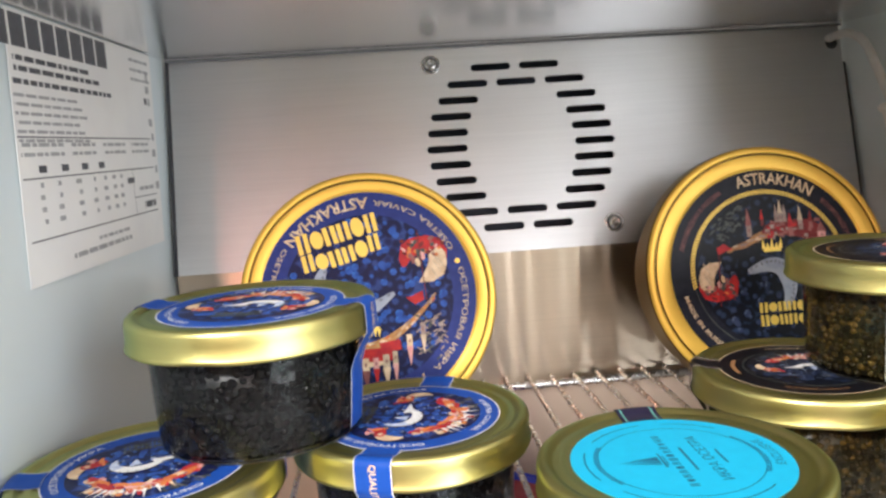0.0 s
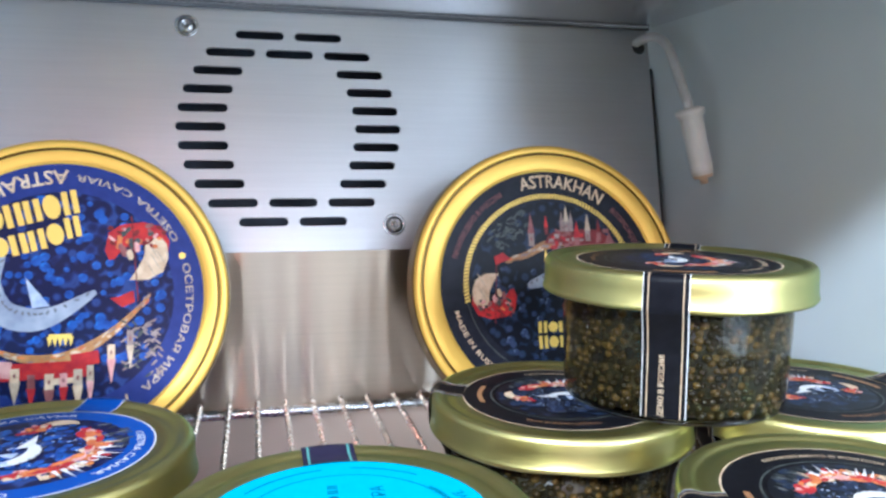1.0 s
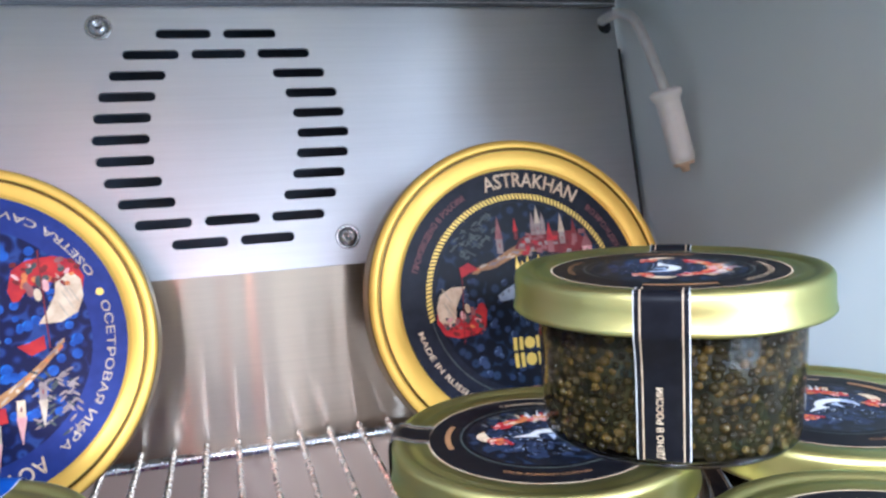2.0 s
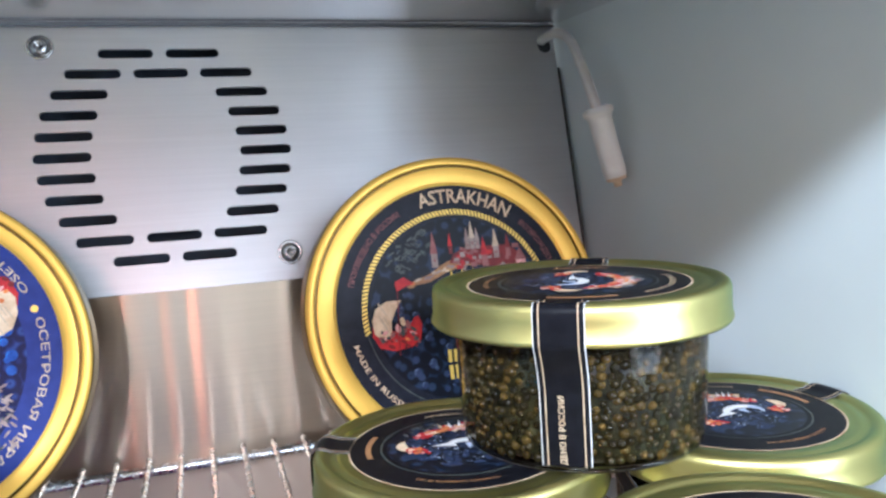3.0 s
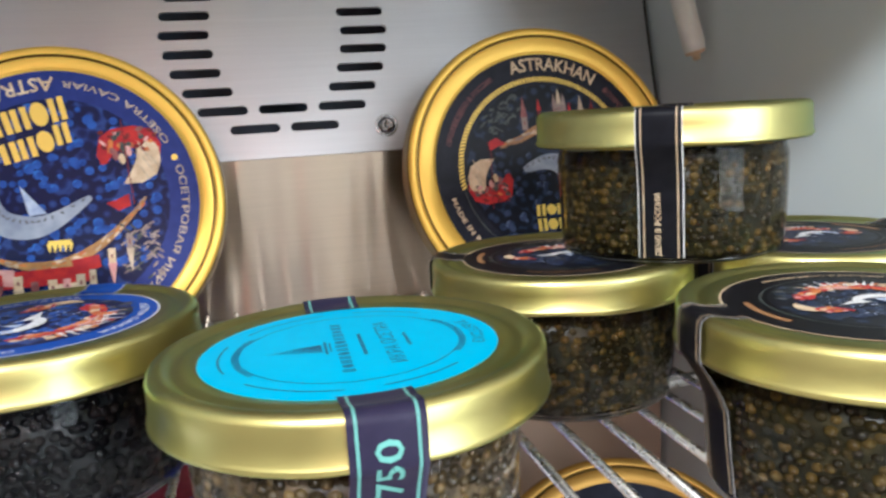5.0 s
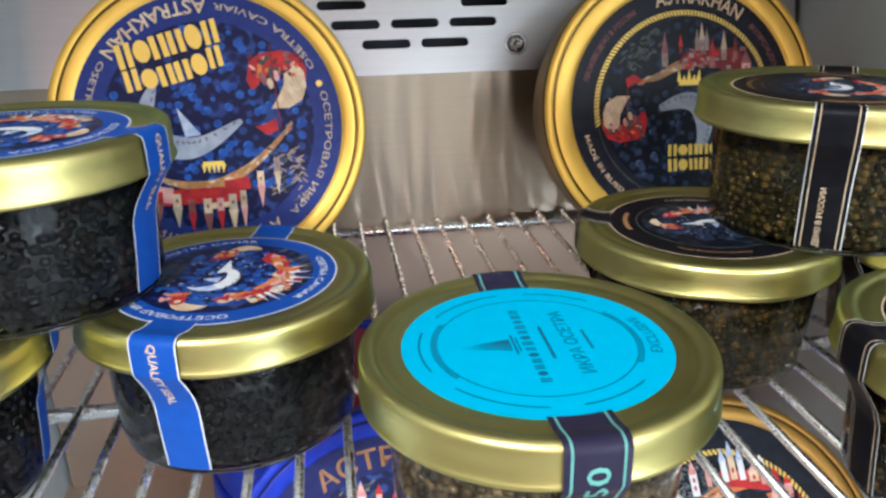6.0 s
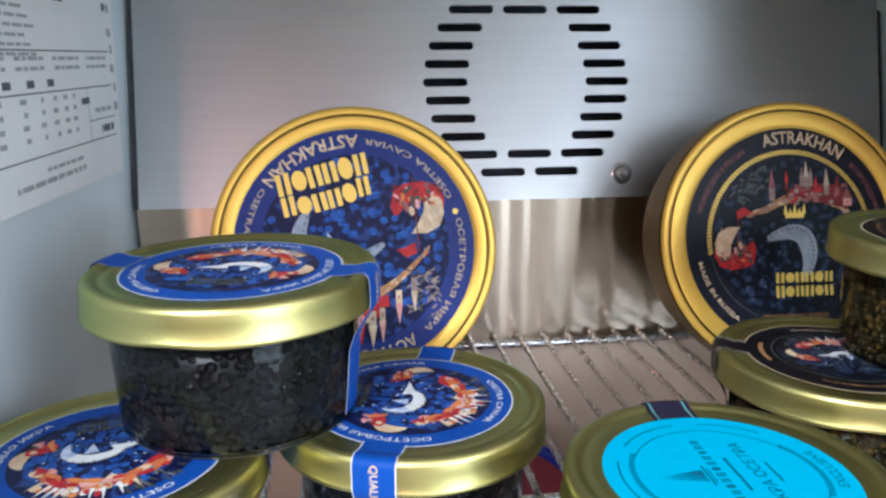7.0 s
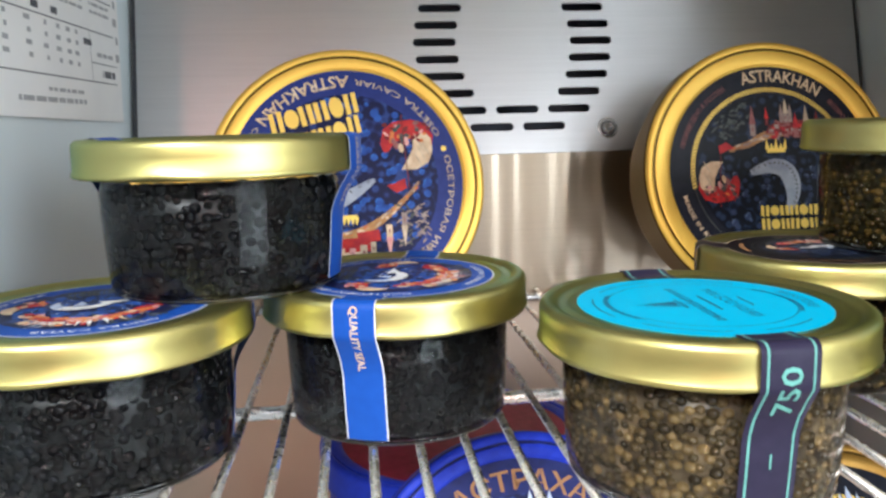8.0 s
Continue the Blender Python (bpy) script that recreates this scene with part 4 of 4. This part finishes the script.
def beads(p, rng, count, x0, x1, y0, y1, keep, small, big, body, glint):
    """Round beads of printed roe, each with a glint."""
    spots = []
    while len(spots) < count:
        x, y = rng.uniform(x0, x1), rng.uniform(y0, y1)
        if keep(x, y):
            spots.append((x, y, rng.uniform(small, big)))
    for x, y, q in spots:
        p.disc(x, y, q, q, body, 0, 9)
    p.up()
    for j, (x, y, q) in enumerate(spots):
        if j % 2 == 0:
            p.crescent(x - q * 0.2, y + q * 0.2, q * 0.6, -0.5, glint, rng.uniform(-70, -20), 6)


def ship(p, rng, cx, cy, k, way, up):
    """A red ship with a swollen cream sail; way: the side to which the sail swells, up: 1 or -1."""
    def q(x, y):
        return cx + way * x * k, cy + up * y * k

    def patch(pts, m):
        pts = [q(x, y) for x, y in pts]
        p.poly(pts if way * up > 0 else pts[::-1], m)

    p.up()
    patch([(-0.42, -0.02), (-0.36, -0.30), (-0.18, -0.42), (0.15, -0.46), (0.42, -0.38), (0.54, -0.15), (0.52, 0.02), (0.40, -0.06), (0.10, -0.10), (-0.15, -0.06), (-0.28, 0.12), (-0.36, 0.14)], RED)
    p.up()
    patch([(-0.06, 0.46), (0.22, 0.46), (0.44, 0.34), (0.52, 0.12), (0.50, -0.10), (0.40, -0.22), (0.18, -0.16), (0.16, 0.08), (0.06, 0.28)], CREAM)
    p.up()
    for j in range(7):
        x, y = rng.uniform(0.22, 0.42), rng.uniform(-0.1, 0.36)
        p.disc(*q(x, y), 0.16 * k, 0.012 * k, PALE_SAIL, 60 * way * up, 6)
    for j in range(34):
        x, y = rng.uniform(-0.34, 0.46), rng.uniform(-0.40, -0.06)
        p.disc(*q(x, y), rng.uniform(0.025, 0.075) * k, rng.uniform(0.02, 0.045) * k, rng.choice((DARK_RED, DARK_RED, ORANGE, ROSE, PINK, FOREST)), rng.uniform(0, 180), 7)
    p.up()
    for x, y, m in ((-0.02, -0.12, FOREST), (0.05, -0.06, PINK), (-0.14, 0.0, ROSE), (-0.05, 0.06, CREAM)):
        p.disc(*q(x, y), 0.05 * k, 0.09 * k, m, 10, 9)
    x0, y0 = q(0.02, 0.12)
    p.bar(x0, y0, 0.018 * k, 1.35 * k, DARK_RED, 4 * way)
    p.up()
    patch([(0.02, 0.80), (-0.16, 0.88), (-0.34, 0.74), (-0.18, 0.70), (0.0, 0.62)], RED)


def shore(p, rng, line, thick, m):
    """A strip of land along a line of points, roughly brushed."""
    n = len(line) - 1
    p.up()
    for j in range(n):
        (x0, y0), (x1, y1) = line[j], line[j + 1]
        t0, t1 = (thick * (0.35 + math.sin(math.pi * min(1, (q + 0.4) / (n + 0.4)))) for q in (j, j + 1))
        p.poly([(x0, y0 - t0 / 2), (x1, y1 - t1 / 2), (x1, y1 + t1 / 2), (x0, y0 + t0 / 2)], m)
    p.up()
    for j in range(48):
        t = rng.uniform(0, n - 0.01)
        (x0, y0), (x1, y1) = line[int(t)], line[int(t) + 1]
        u = t - int(t)
        ang = math.degrees(math.atan2(y1 - y0, x1 - x0))
        p.disc(x0 + (x1 - x0) * u, y0 + (y1 - y0) * u + rng.uniform(-0.4, 0.4) * thick, rng.uniform(0.012, 0.035), rng.uniform(0.005, 0.011), rng.choice((DULL_GOLD, CREAM, PALE_SAIL, ORANGE, STONE)), ang + rng.uniform(-14, 14), 6)


def keep_tower(p, x, y, w, h, up, wall, roof):
    """A slim tower with a window and a spire."""
    w = w * 0.85
    p.bar(x, y + up * h * 0.2, w, h * 0.4, wall)
    a = [(x - w * 0.6, y + up * h * 0.38), (x + w * 0.6, y + up * h * 0.38), (x, y + up * h)]
    p.poly(a if up > 0 else a[::-1], roof)
    p.layer += 1
    p.disc(x, y + up * h * 0.2, w * 0.16, h * 0.06, ROSE, 0, 8)
    p.layer -= 1


def sturgeon(p, line, width, m):
    """A curved fish along a line of points, thick in the middle."""
    n = len(line) - 1
    left, right = [], []
    for j, (x, y) in enumerate(line):
        (xa, ya), (xb, yb) = line[max(0, j - 1)], line[min(n, j + 1)]
        d = math.hypot(xb - xa, yb - ya)
        w = width * math.sin(math.pi * (0.06 + 0.9 * j / n)) ** 0.8
        left.append((x - (yb - ya) / d * w, y + (xb - xa) / d * w))
        right.append((x + (yb - ya) / d * w, y - (xb - xa) / d * w))
    p.up()
    for j in range(n):
        quad = [left[j], right[j], right[j + 1], left[j + 1]]
        p.poly(quad, m)
    p.up()
    for j in range(1, n):
        p.disc(left[j][0] * 0.75 + right[j][0] * 0.25, left[j][1] * 0.75 + right[j][1] * 0.25, 0.016, 0.008, GREYINK, 40 * j, 6)


def bend(points, steps=4):
    """A smooth line through a few points."""
    out = []
    n = len(points) - 1
    for i in range(n):
        p0, p1, p2, p3 = (Vector(points[max(0, min(n, q))]) for q in (i - 1, i, i + 1, i + 2))
        for j in range(steps):
            t = j / steps
            out.append(tuple(0.5 * (2 * p1 + (p2 - p0) * t + (2 * p0 - 5 * p1 + 4 * p2 - p3) * t * t + (3 * p1 - p0 - 3 * p2 + p3) * t ** 3)))
    return out + [tuple(points[-1])]


# blue tin, set upside down: its picture is drawn here as it stands
FACE_A, FACE_B = 0.84, 0.805
tin_a, fa = tin("round gold-rimmed caviar tin with blue picture, upside down", "caviar tins leaning at the back", TIN_GOLD, TIN_GROOVE_SHADE, TIN_SIDE, TIN_BLUE, "blue printed face", FACE_A)
p = Print(TIN_R, -0.0010)
rng = random.Random(21)
p.disc(0, 0, 0.66, 0.66, SEA_BLUE, 0, 56)
for text, middle, span, size, inward in (("OSETRA CAVIAR", 55, 57, 0.048, True), ("ОСЕТРОВАЯ ИКРА", -18, 66, 0.050, False), ("OSETRA CAVIAR", 171, 52, 0.048, True), ("ОСЕТРОВАЯ ИКРА", 232, 56, 0.050, False)):
    p.ring_text(text, 0.755, middle, size * 0.86, PALE_SAIL, inward, span=span)
p.ring_text("АСТРАХАНЬ", 0.755, -84, 0.075, CREAM, span=52)
p.up()
p.ring_text("ASTRAKHAN", 0.755, 115, 0.088, CREAM, inward=True, span=55)
p.disc(0.752 * math.cos(radians(19)), 0.752 * math.sin(radians(19)), 0.021, 0.021, FOIL, 0, 12)
p.up()
beads(p, rng, 150, -0.62, 0.62, -0.4, 0.62, lambda x, y: math.hypot(x, y) < 0.62, 0.016, 0.034, ROE_INK, WAVE)
sturgeon(p, bend([(-0.33, 0.27), (-0.39, 0.10), (-0.33, -0.07), (-0.18, -0.13), (-0.02, -0.10), (0.20, 0.03)]), 0.075, FISH)
p.poly([(-0.16, -0.06), (-0.06, -0.05), (-0.20, 0.13)], PALE)
ship(p, rng, 0.42, 0.28, 0.40, 1, -1)
shore(p, rng, bend([(0.52, 0.0), (0.38, -0.15), (0.20, -0.29), (0.0, -0.37), (-0.22, -0.36), (-0.42, -0.28)]), 0.05, TAN_INK)
for j in range(60):   # grey firs
    x, y = rng.uniform(0.36, 0.58), rng.uniform(-0.50, -0.16)
    p.disc(x, y, 0.026, 0.007, STONE if j % 3 else FOREST, rng.choice((35, 145)) + rng.uniform(-12, 12), 6)
p.up()
for x0, y0, w, h, m in ((-0.10, -0.44, 0.50, 0.10, RED), (0.14, -0.38, 0.16, 0.08, RED), (-0.34, -0.42, 0.14, 0.10, PINK), (0.02, -0.50, 0.16, 0.05, CREAM)):
    p.bar(x0, y0, w, h, m, rng.uniform(-8, 8))
p.up()
for x, y, w, h, a, b in ((0.29, -0.30, 0.05, 0.24, CREAM, PINK), (0.40, -0.22, 0.045, 0.24, STONE, PALE_SAIL), (0.10, -0.44, 0.06, 0.26, PALE_SAIL, CREAM), (0.02, -0.46, 0.05, 0.22, PINK, RED), (-0.06, -0.46, 0.06, 0.25, CREAM, ROSE),
                         (0.17, -0.42, 0.045, 0.25, PALE_SAIL, PINK), (-0.16, -0.46, 0.05, 0.22, ROSE, RED), (-0.25, -0.42, 0.06, 0.22, CREAM, PALE_SAIL), (-0.36, -0.40, 0.06, 0.18, RED, ROSE)):
    keep_tower(p, x, y, w, h, -1, a, b)
for j in range(5):   # the crown
    x = 0.0 + (j - 2) * 0.03
    p.poly([(x, -0.30), (x + 0.016, -0.24), (x - 0.016, -0.24)], FOIL)
p.bar(0.0, -0.235, 0.13, 0.025, FOIL)
p.up()
brand_bars(p, -0.215, 0.525, 0.66, 0.165, FOIL, 14, ((6, 0.0),))
brand_bars(p, -0.185, 0.345, 0.64, 0.145, FOIL, 14, ((6, 0.0),), bow=0.03)
p.link("print", fa)
tin_a.matrix_world = pose(-0.0884, -0.0690, 0.0638, 90 - 13.5, 0, 0)

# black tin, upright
tin_b, fb = tin("round gold-rimmed caviar tin with black picture face", "caviar tins leaning at the back", TIN_GOLD, TIN_GROOVE_SHADE, TIN_SIDE, NIGHT, "black printed face", FACE_B)
p = Print(TIN_R, -0.0010)
rng = random.Random(22)
p.disc(0, 0, 0.585, 0.585, SEA_DARK, 0, 56)
p.ring_text("ASTRAKHAN", 0.735, 80, 0.092, CREAM, span=51)
p.ring_text("ПРОИЗВЕДЕНО В РОССИИ", 0.72, 141, 0.036, ROSE, span=46)
p.ring_text("MADE IN RUSSIA", 0.72, 214, 0.035, CREAM, inward=True, span=42)
p.ring_text("ВОЗРОЖДЕНИЕ", 0.72, 30, 0.036, ROSE, span=34)
p.rope(0.61, 0.645, 2, 190, FOIL, 84)
p.arc(0.625, 0.633, 190, 245, FOREST, 14)
for j in range(60):   # dim firs
    a, q = rng.uniform(108, 145), rng.uniform(0.42, 0.57)
    p.disc(q * math.cos(radians(a)), q * math.sin(radians(a)), 0.024, 0.006, FOREST, rng.choice((35, 145)) + rng.uniform(-12, 12), 6)
p.up()
beads(p, rng, 90, -0.5, 0.5, -0.55, 0.12, lambda x, y: math.hypot(x, y) < 0.55, 0.012, 0.030, SEA_BEAD, PALE_SEA)
shore(p, rng, bend([(-0.31, 0.18), (-0.18, 0.21), (-0.05, 0.27), (0.12, 0.30), (0.32, 0.25), (0.48, 0.16)]), 0.05, DULL_GOLD)
p.up()
p.poly([(-0.04, 0.29), (0.14, 0.27), (0.46, 0.20), (0.50, 0.29), (0.38, 0.38), (0.10, 0.39), (0.0, 0.35)], DARK_RED)
p.up()
for j in range(30):   # roofs
    x, y = rng.uniform(0.0, 0.46), rng.uniform(0.25, 0.38)
    p.bar(x, y, rng.uniform(0.02, 0.05), rng.uniform(0.015, 0.035), rng.choice((ROSE, RED, DARK_RED, STONE)), rng.uniform(-15, 5))
p.up()
for x, y, w, h, a, b in ((-0.135, 0.27, 0.05, 0.24, STONE, ROSE), (0.10, 0.37, 0.035, 0.15, STONE, STONE), (0.135, 0.37, 0.04, 0.19, STONE, PALE_SAIL), (0.17, 0.37, 0.035, 0.15, STONE, STONE), (0.21, 0.25, 0.05, 0.20, ROSE, RED),
                         (0.295, 0.30, 0.045, 0.20, STONE, PALE_SAIL), (-0.02, 0.35, 0.03, 0.14, DARK_RED, RED), (0.38, 0.30, 0.04, 0.16, ROSE, DARK_RED), (0.46, 0.22, 0.08, 0.14, PINK, ROSE)):
    keep_tower(p, x, y, w, h, 1, a, b)
ship(p, rng, -0.41, -0.07, 0.34, -1, 1)
sturgeon(p, bend([(-0.18, -0.01), (-0.02, 0.035), (0.09, 0.01), (0.14, -0.08), (0.14, -0.20), (0.09, -0.32)]), 0.07, FISH)
for j in range(5):   # the crown
    x = 0.035 + (j - 2) * 0.034
    p.poly([(x - 0.018, 0.165), (x + 0.018, 0.165), (x * 1.12, 0.25 if j % 2 == 0 else 0.215)], FOIL)
p.bar(0.035, 0.155, 0.145, 0.03, FOIL)
p.up()
brand_bars(p, 0.10, -0.30, 0.46, 0.085, FOIL, 0, ((6, 0.0), (6, -1.0)))
p.text("TRUE RUSSIAN LEGEND", 0.03, -0.585, 0.035, DULL_GOLD)
p.link("print", fb)
tin_b.matrix_world = pose(0.1043, -0.0740, 0.0638, 90 - 13.5, 0, 0)

LR = TIN_R * 0.84
# below the shelf
tin_e, fe = tin("round caviar tin with royal blue rim below the shelf", "caviar tins under the shelf", ROYAL, NAVY, ROYAL, NAVY, "dark blue printed face")
p = Print(LR, -0.0010)
p.disc(0, 0, 0.76, 0.76, SEA_BLUE, 0, 40)
p.ring_text("АСТРАХАНЬ", 0.86, 80, 0.13, DULL_GOLD, wide=1.2)
p.ring_text("OSETRA", 0.86, 150, 0.09, DULL_GOLD, wide=1.2)
scenery(p)
p.link("print", fe)
tin_e.matrix_world = pose(-0.031, -0.1700, -0.0765, 90 - 24, 0, 0)
tin_g, fg = tin("round gold-rimmed caviar tin with dark face below the shelf", "caviar tins under the shelf", RIM_GOLD_SHADED, TIN_GROOVE_SHADE, TIN_SIDE, NIGHT, "dark printed face")
p = Print(LR, -0.0010)
p.disc(0, 0, 0.70, 0.70, SEA_DARK, 0, 40)
p.rope(0.73, 0.77, 0, 180, FOIL, 60)
scenery(p)
p.link("print", fg)
tin_g.matrix_world = pose(0.098, -0.164, -0.0900, 90 - 40, 0, 0)
tin_d, fd = tin("flat-lying crimson caviar tin with blue rim below the shelf", "caviar tins under the shelf", ROYAL, ROYAL, ROYAL, CRIMSON, "crimson lacquered face")
tin_d.matrix_world = pose(-0.045, -0.080, LOW_Z + 0.090, 0, 0, 0)
for j in (1, 2):
    tin_x = copy_thing(tin_d, pose(-0.045 + 0.002 * j, -0.080 - 0.001 * j, LOW_Z + 0.090 - 0.030 * j - 0.0004, 0, 0, 20 * j))


# ---------------------------------------------------------------- screws of the fan cover
def screw(m):
    t = thing("dome_screw", "domed steel screw on the fan cover", "screw", "screws of the fan cover", m)
    vs, fs, _ = lathe([(0.0, 0.0014), (0.0013, 0.0014), (0.0015, 0.0026), (0.0026, 0.0024), (0.0036, 0.0017), (0.0042, 0.0006), (0.0043, 0.0)], 24)
    link_mesh("head", vs, fs, [SCREW], t)
    vs, fs, _ = lathe([(0.0043, 0.0), (0.0052, 0.0002), (0.0054, 0.0), (0.0054, -0.0006)], 24)
    link_mesh("washer", vs, fs, [SCREW], t)
    return t


for x, s in ((-0.047, 0.048), (0.0475, -0.047)):
    q = panel_point(x, s, 0.0)
    screw(Matrix.Translation(q) @ pose(0, 0, 0, 90 - LEAN_BACK, 0, 0))

# ---------------------------------------------------------------- temperature probe
# No hole is cut: a dark disc paints the shade inside it.
vs, fs, _ = lathe([(0.0, 0.0004), (0.0030, 0.0004), (0.0036, 0.0)], 24)
hole_at = Matrix.Translation(panel_point(0.1848, 0.0475)) @ pose(0, 0, 0, 90 - LEAN_BACK, 0, 0)
tagged(link_mesh("trim_cable_hole_shade", [tuple(hole_at @ Vector(q)) for q in vs], fs, [GAP], smooth=False), "dark disc for the shade in the fan cover's cable hole", "hole", kind="structure")
probe = thing("temperature_probe", "white plastic temperature probe on a grey cable", "sensor")
top, bot = Vector((0.1773, -0.054, 0.1402)), Vector((0.1847, -0.056, 0.1098))
hole = Vector((0.1822, 0.0040, 0.1790))
pts = [hole + Vector((0.0020, 0.0105, -0.0004)), hole, Vector((0.1818, -0.0100, 0.1790)), Vector((0.1815, -0.0240, 0.1730)), Vector((0.1802, -0.0360, 0.1604)),
       Vector((0.1781, -0.0470, 0.1488)), top + Vector((-0.0008, 0.0003, 0.0020)), top + (bot - top) * 0.1]
fine = []
for i in range(len(pts) - 1):
    p0, p1, p2, p3 = pts[max(0, i - 1)], pts[i], pts[i + 1], pts[min(len(pts) - 1, i + 2)]
    for j in range(6):
        t = j / 6
        fine.append(0.5 * (2 * p1 + (p2 - p0) * t + (2 * p0 - 5 * p1 + 4 * p2 - p3) * t * t + (3 * p1 - p0 - 3 * p2 + p3) * t ** 3))
fine.append(pts[-1])
vs, fs = tube(fine, 0.0023, 12, up=(1, 0, 0))
link_mesh("cable", vs, fs, [CABLE], probe, "grey rubber cable")
axis = (bot - top).normalized()
m = Matrix.Translation(top) @ axis.to_track_quat("Z", "Y").to_matrix().to_4x4()
ln = (bot - top).length
vs, fs, _ = lathe([(0.0, 0.0), (0.0045, 0.0), (0.0064, 0.0008), (0.0068, 0.002), (0.0064, 0.0034), (0.0054, 0.0044), (0.0052, 0.006), (0.0050, ln * 0.55), (0.0052, ln * 0.9), (0.0047, ln), (0.0, ln)], 32)
link_mesh("capsule", [tuple(m @ Vector(q)) for q in vs], fs, [PROBE], probe)
vs, fs, _ = lathe([(0.0046, ln), (0.0042, ln + 0.0014), (0.002, ln + 0.0018), (0.0016, ln + 0.0042), (0.0, ln + 0.0044)], 24)
link_mesh("tip", [tuple(m @ Vector(q)) for q in vs], fs, [PROBE_TIP], probe, "amber resin tip")

# ---------------------------------------------------------------- rating plate on the left wall
plate = thing("rating_sticker", "white printed rating sticker on the side wall", "sticker")
y_back, y_front, z_lo, z_hi = -0.0172, -0.1670, 0.0932, 0.1868
rng = random.Random(2)


def on_liner(y, z, lift):
    """A point on the left wall's face."""
    return (-HALF + 0.0222 * y + lift, y, z)


rim = [(y_back - 0.0065, z_lo), (y_front, z_lo + 0.002), (y_front + 0.007, z_hi), (y_back + 0.0025, z_hi)]
link_mesh("sheet", [on_liner(y, z, 0.0001) for y, z in rim] + [on_liner(y, z, 0.0004) for y, z in rim],
          [(4, 5, 6, 7), (0, 3, 2, 1), (0, 1, 5, 4), (1, 2, 6, 5), (2, 3, 7, 6), (3, 0, 4, 7)], [PAPER], plate, smooth=False)
bars, bf, bs = [], [], []


def plate_bar(ya, yb, za, zb, m=0):
    o = len(bars)
    ya, yb, za, zb = ya + 0.0135, yb + 0.0135, za + 0.0012, zb + 0.0012
    bars.extend([on_liner(ya, za, 0.0005), on_liner(yb, za, 0.0005), on_liner(yb, zb, 0.0005), on_liner(ya, zb, 0.0005)])
    bf.append((o, o + 1, o + 2, o + 3))
    bs.append(m)


def plate_line(ya, yb, z, h, m, gap=0.0012):
    """A row of writing as short bars."""
    y = ya
    while y > yb:
        w = rng.uniform(0.003, 0.009)
        plate_bar(y, max(yb, y - w), z, z + h, m)
        y -= w + gap


y = -0.0885
for w in (0.0125, 0.0125, 0.0125, 0.012, 0.012, 0.0115, 0.0115, 0.008):   # the maker's name as plain blocks
    plate_bar(y, y - w + 0.0016, 0.1735, 0.1845, 1)
    y -= w
for z, a, b in ((0.1690, -0.110, -0.172), (0.1655, -0.10, -0.172), (0.1612, -0.088, -0.174)):
    plate_line(a, b, z, 0.0018, 1)
for j in range(6):
    plate_line(-0.125 + 0.004 * (j % 3), -0.175, 0.1570 - 0.0030 * j, 0.0011, 0)
for z in (0.1405, 0.1372):
    for a, b in ((-0.046, -0.070), (-0.078, -0.104), (-0.112, -0.135), (-0.142, -0.175)):
        plate_line(a, b, z, 0.0013, 0)
for a in (-0.105, -0.122, -0.140, -0.158):
    plate_bar(a, a - 0.006, 0.1315, 0.1340, 1)
for z in (0.1435, 0.1295, 0.1085):
    plate_bar(-0.042, -0.176, z, z + 0.0005, 1)
plate_bar(-0.0405, -0.0725, 0.1165, 0.1169, 1)
plate_bar(-0.0725, -0.0729, 0.1085, 0.1295, 1)
for j in range(4):
    for a in (-0.086, -0.094, -0.104, -0.116, -0.130, -0.148, -0.162):
        plate_bar(a, a - rng.uniform(0.002, 0.005), 0.1265 - 0.0042 * j, 0.1282 - 0.0042 * j, 0)
plate_bar(-0.071, -0.082 + 0.002, 0.1235, 0.1260, 1)
plate_line(-0.045, -0.066, 0.1195, 0.0018, 0)
plate_line(-0.044, -0.060, 0.1110, 0.0030, 1)
plate_line(-0.085, -0.120, 0.1030, 0.0014, 0)
plate_line(-0.083, -0.145, 0.0990, 0.0018, 0)
for j, z in enumerate((0.172, 0.166, 0.160, 0.150, 0.143, 0.135, 0.127, 0.119)):
    plate_bar(-0.036, -0.039 - 0.002 * (j % 2), z, z + 0.0035, 0)
plate_bar(-0.0405, -0.0445, 0.1605, 0.1635, 1)
for j in range(3):
    plate_line(-0.034, -0.060, 0.1800 - 0.0045 * j, 0.0014, 0)
link_mesh("writing", bars, bf, [FAINT, SOOT], plate, "grey and black printed bars", bs, smooth=False)
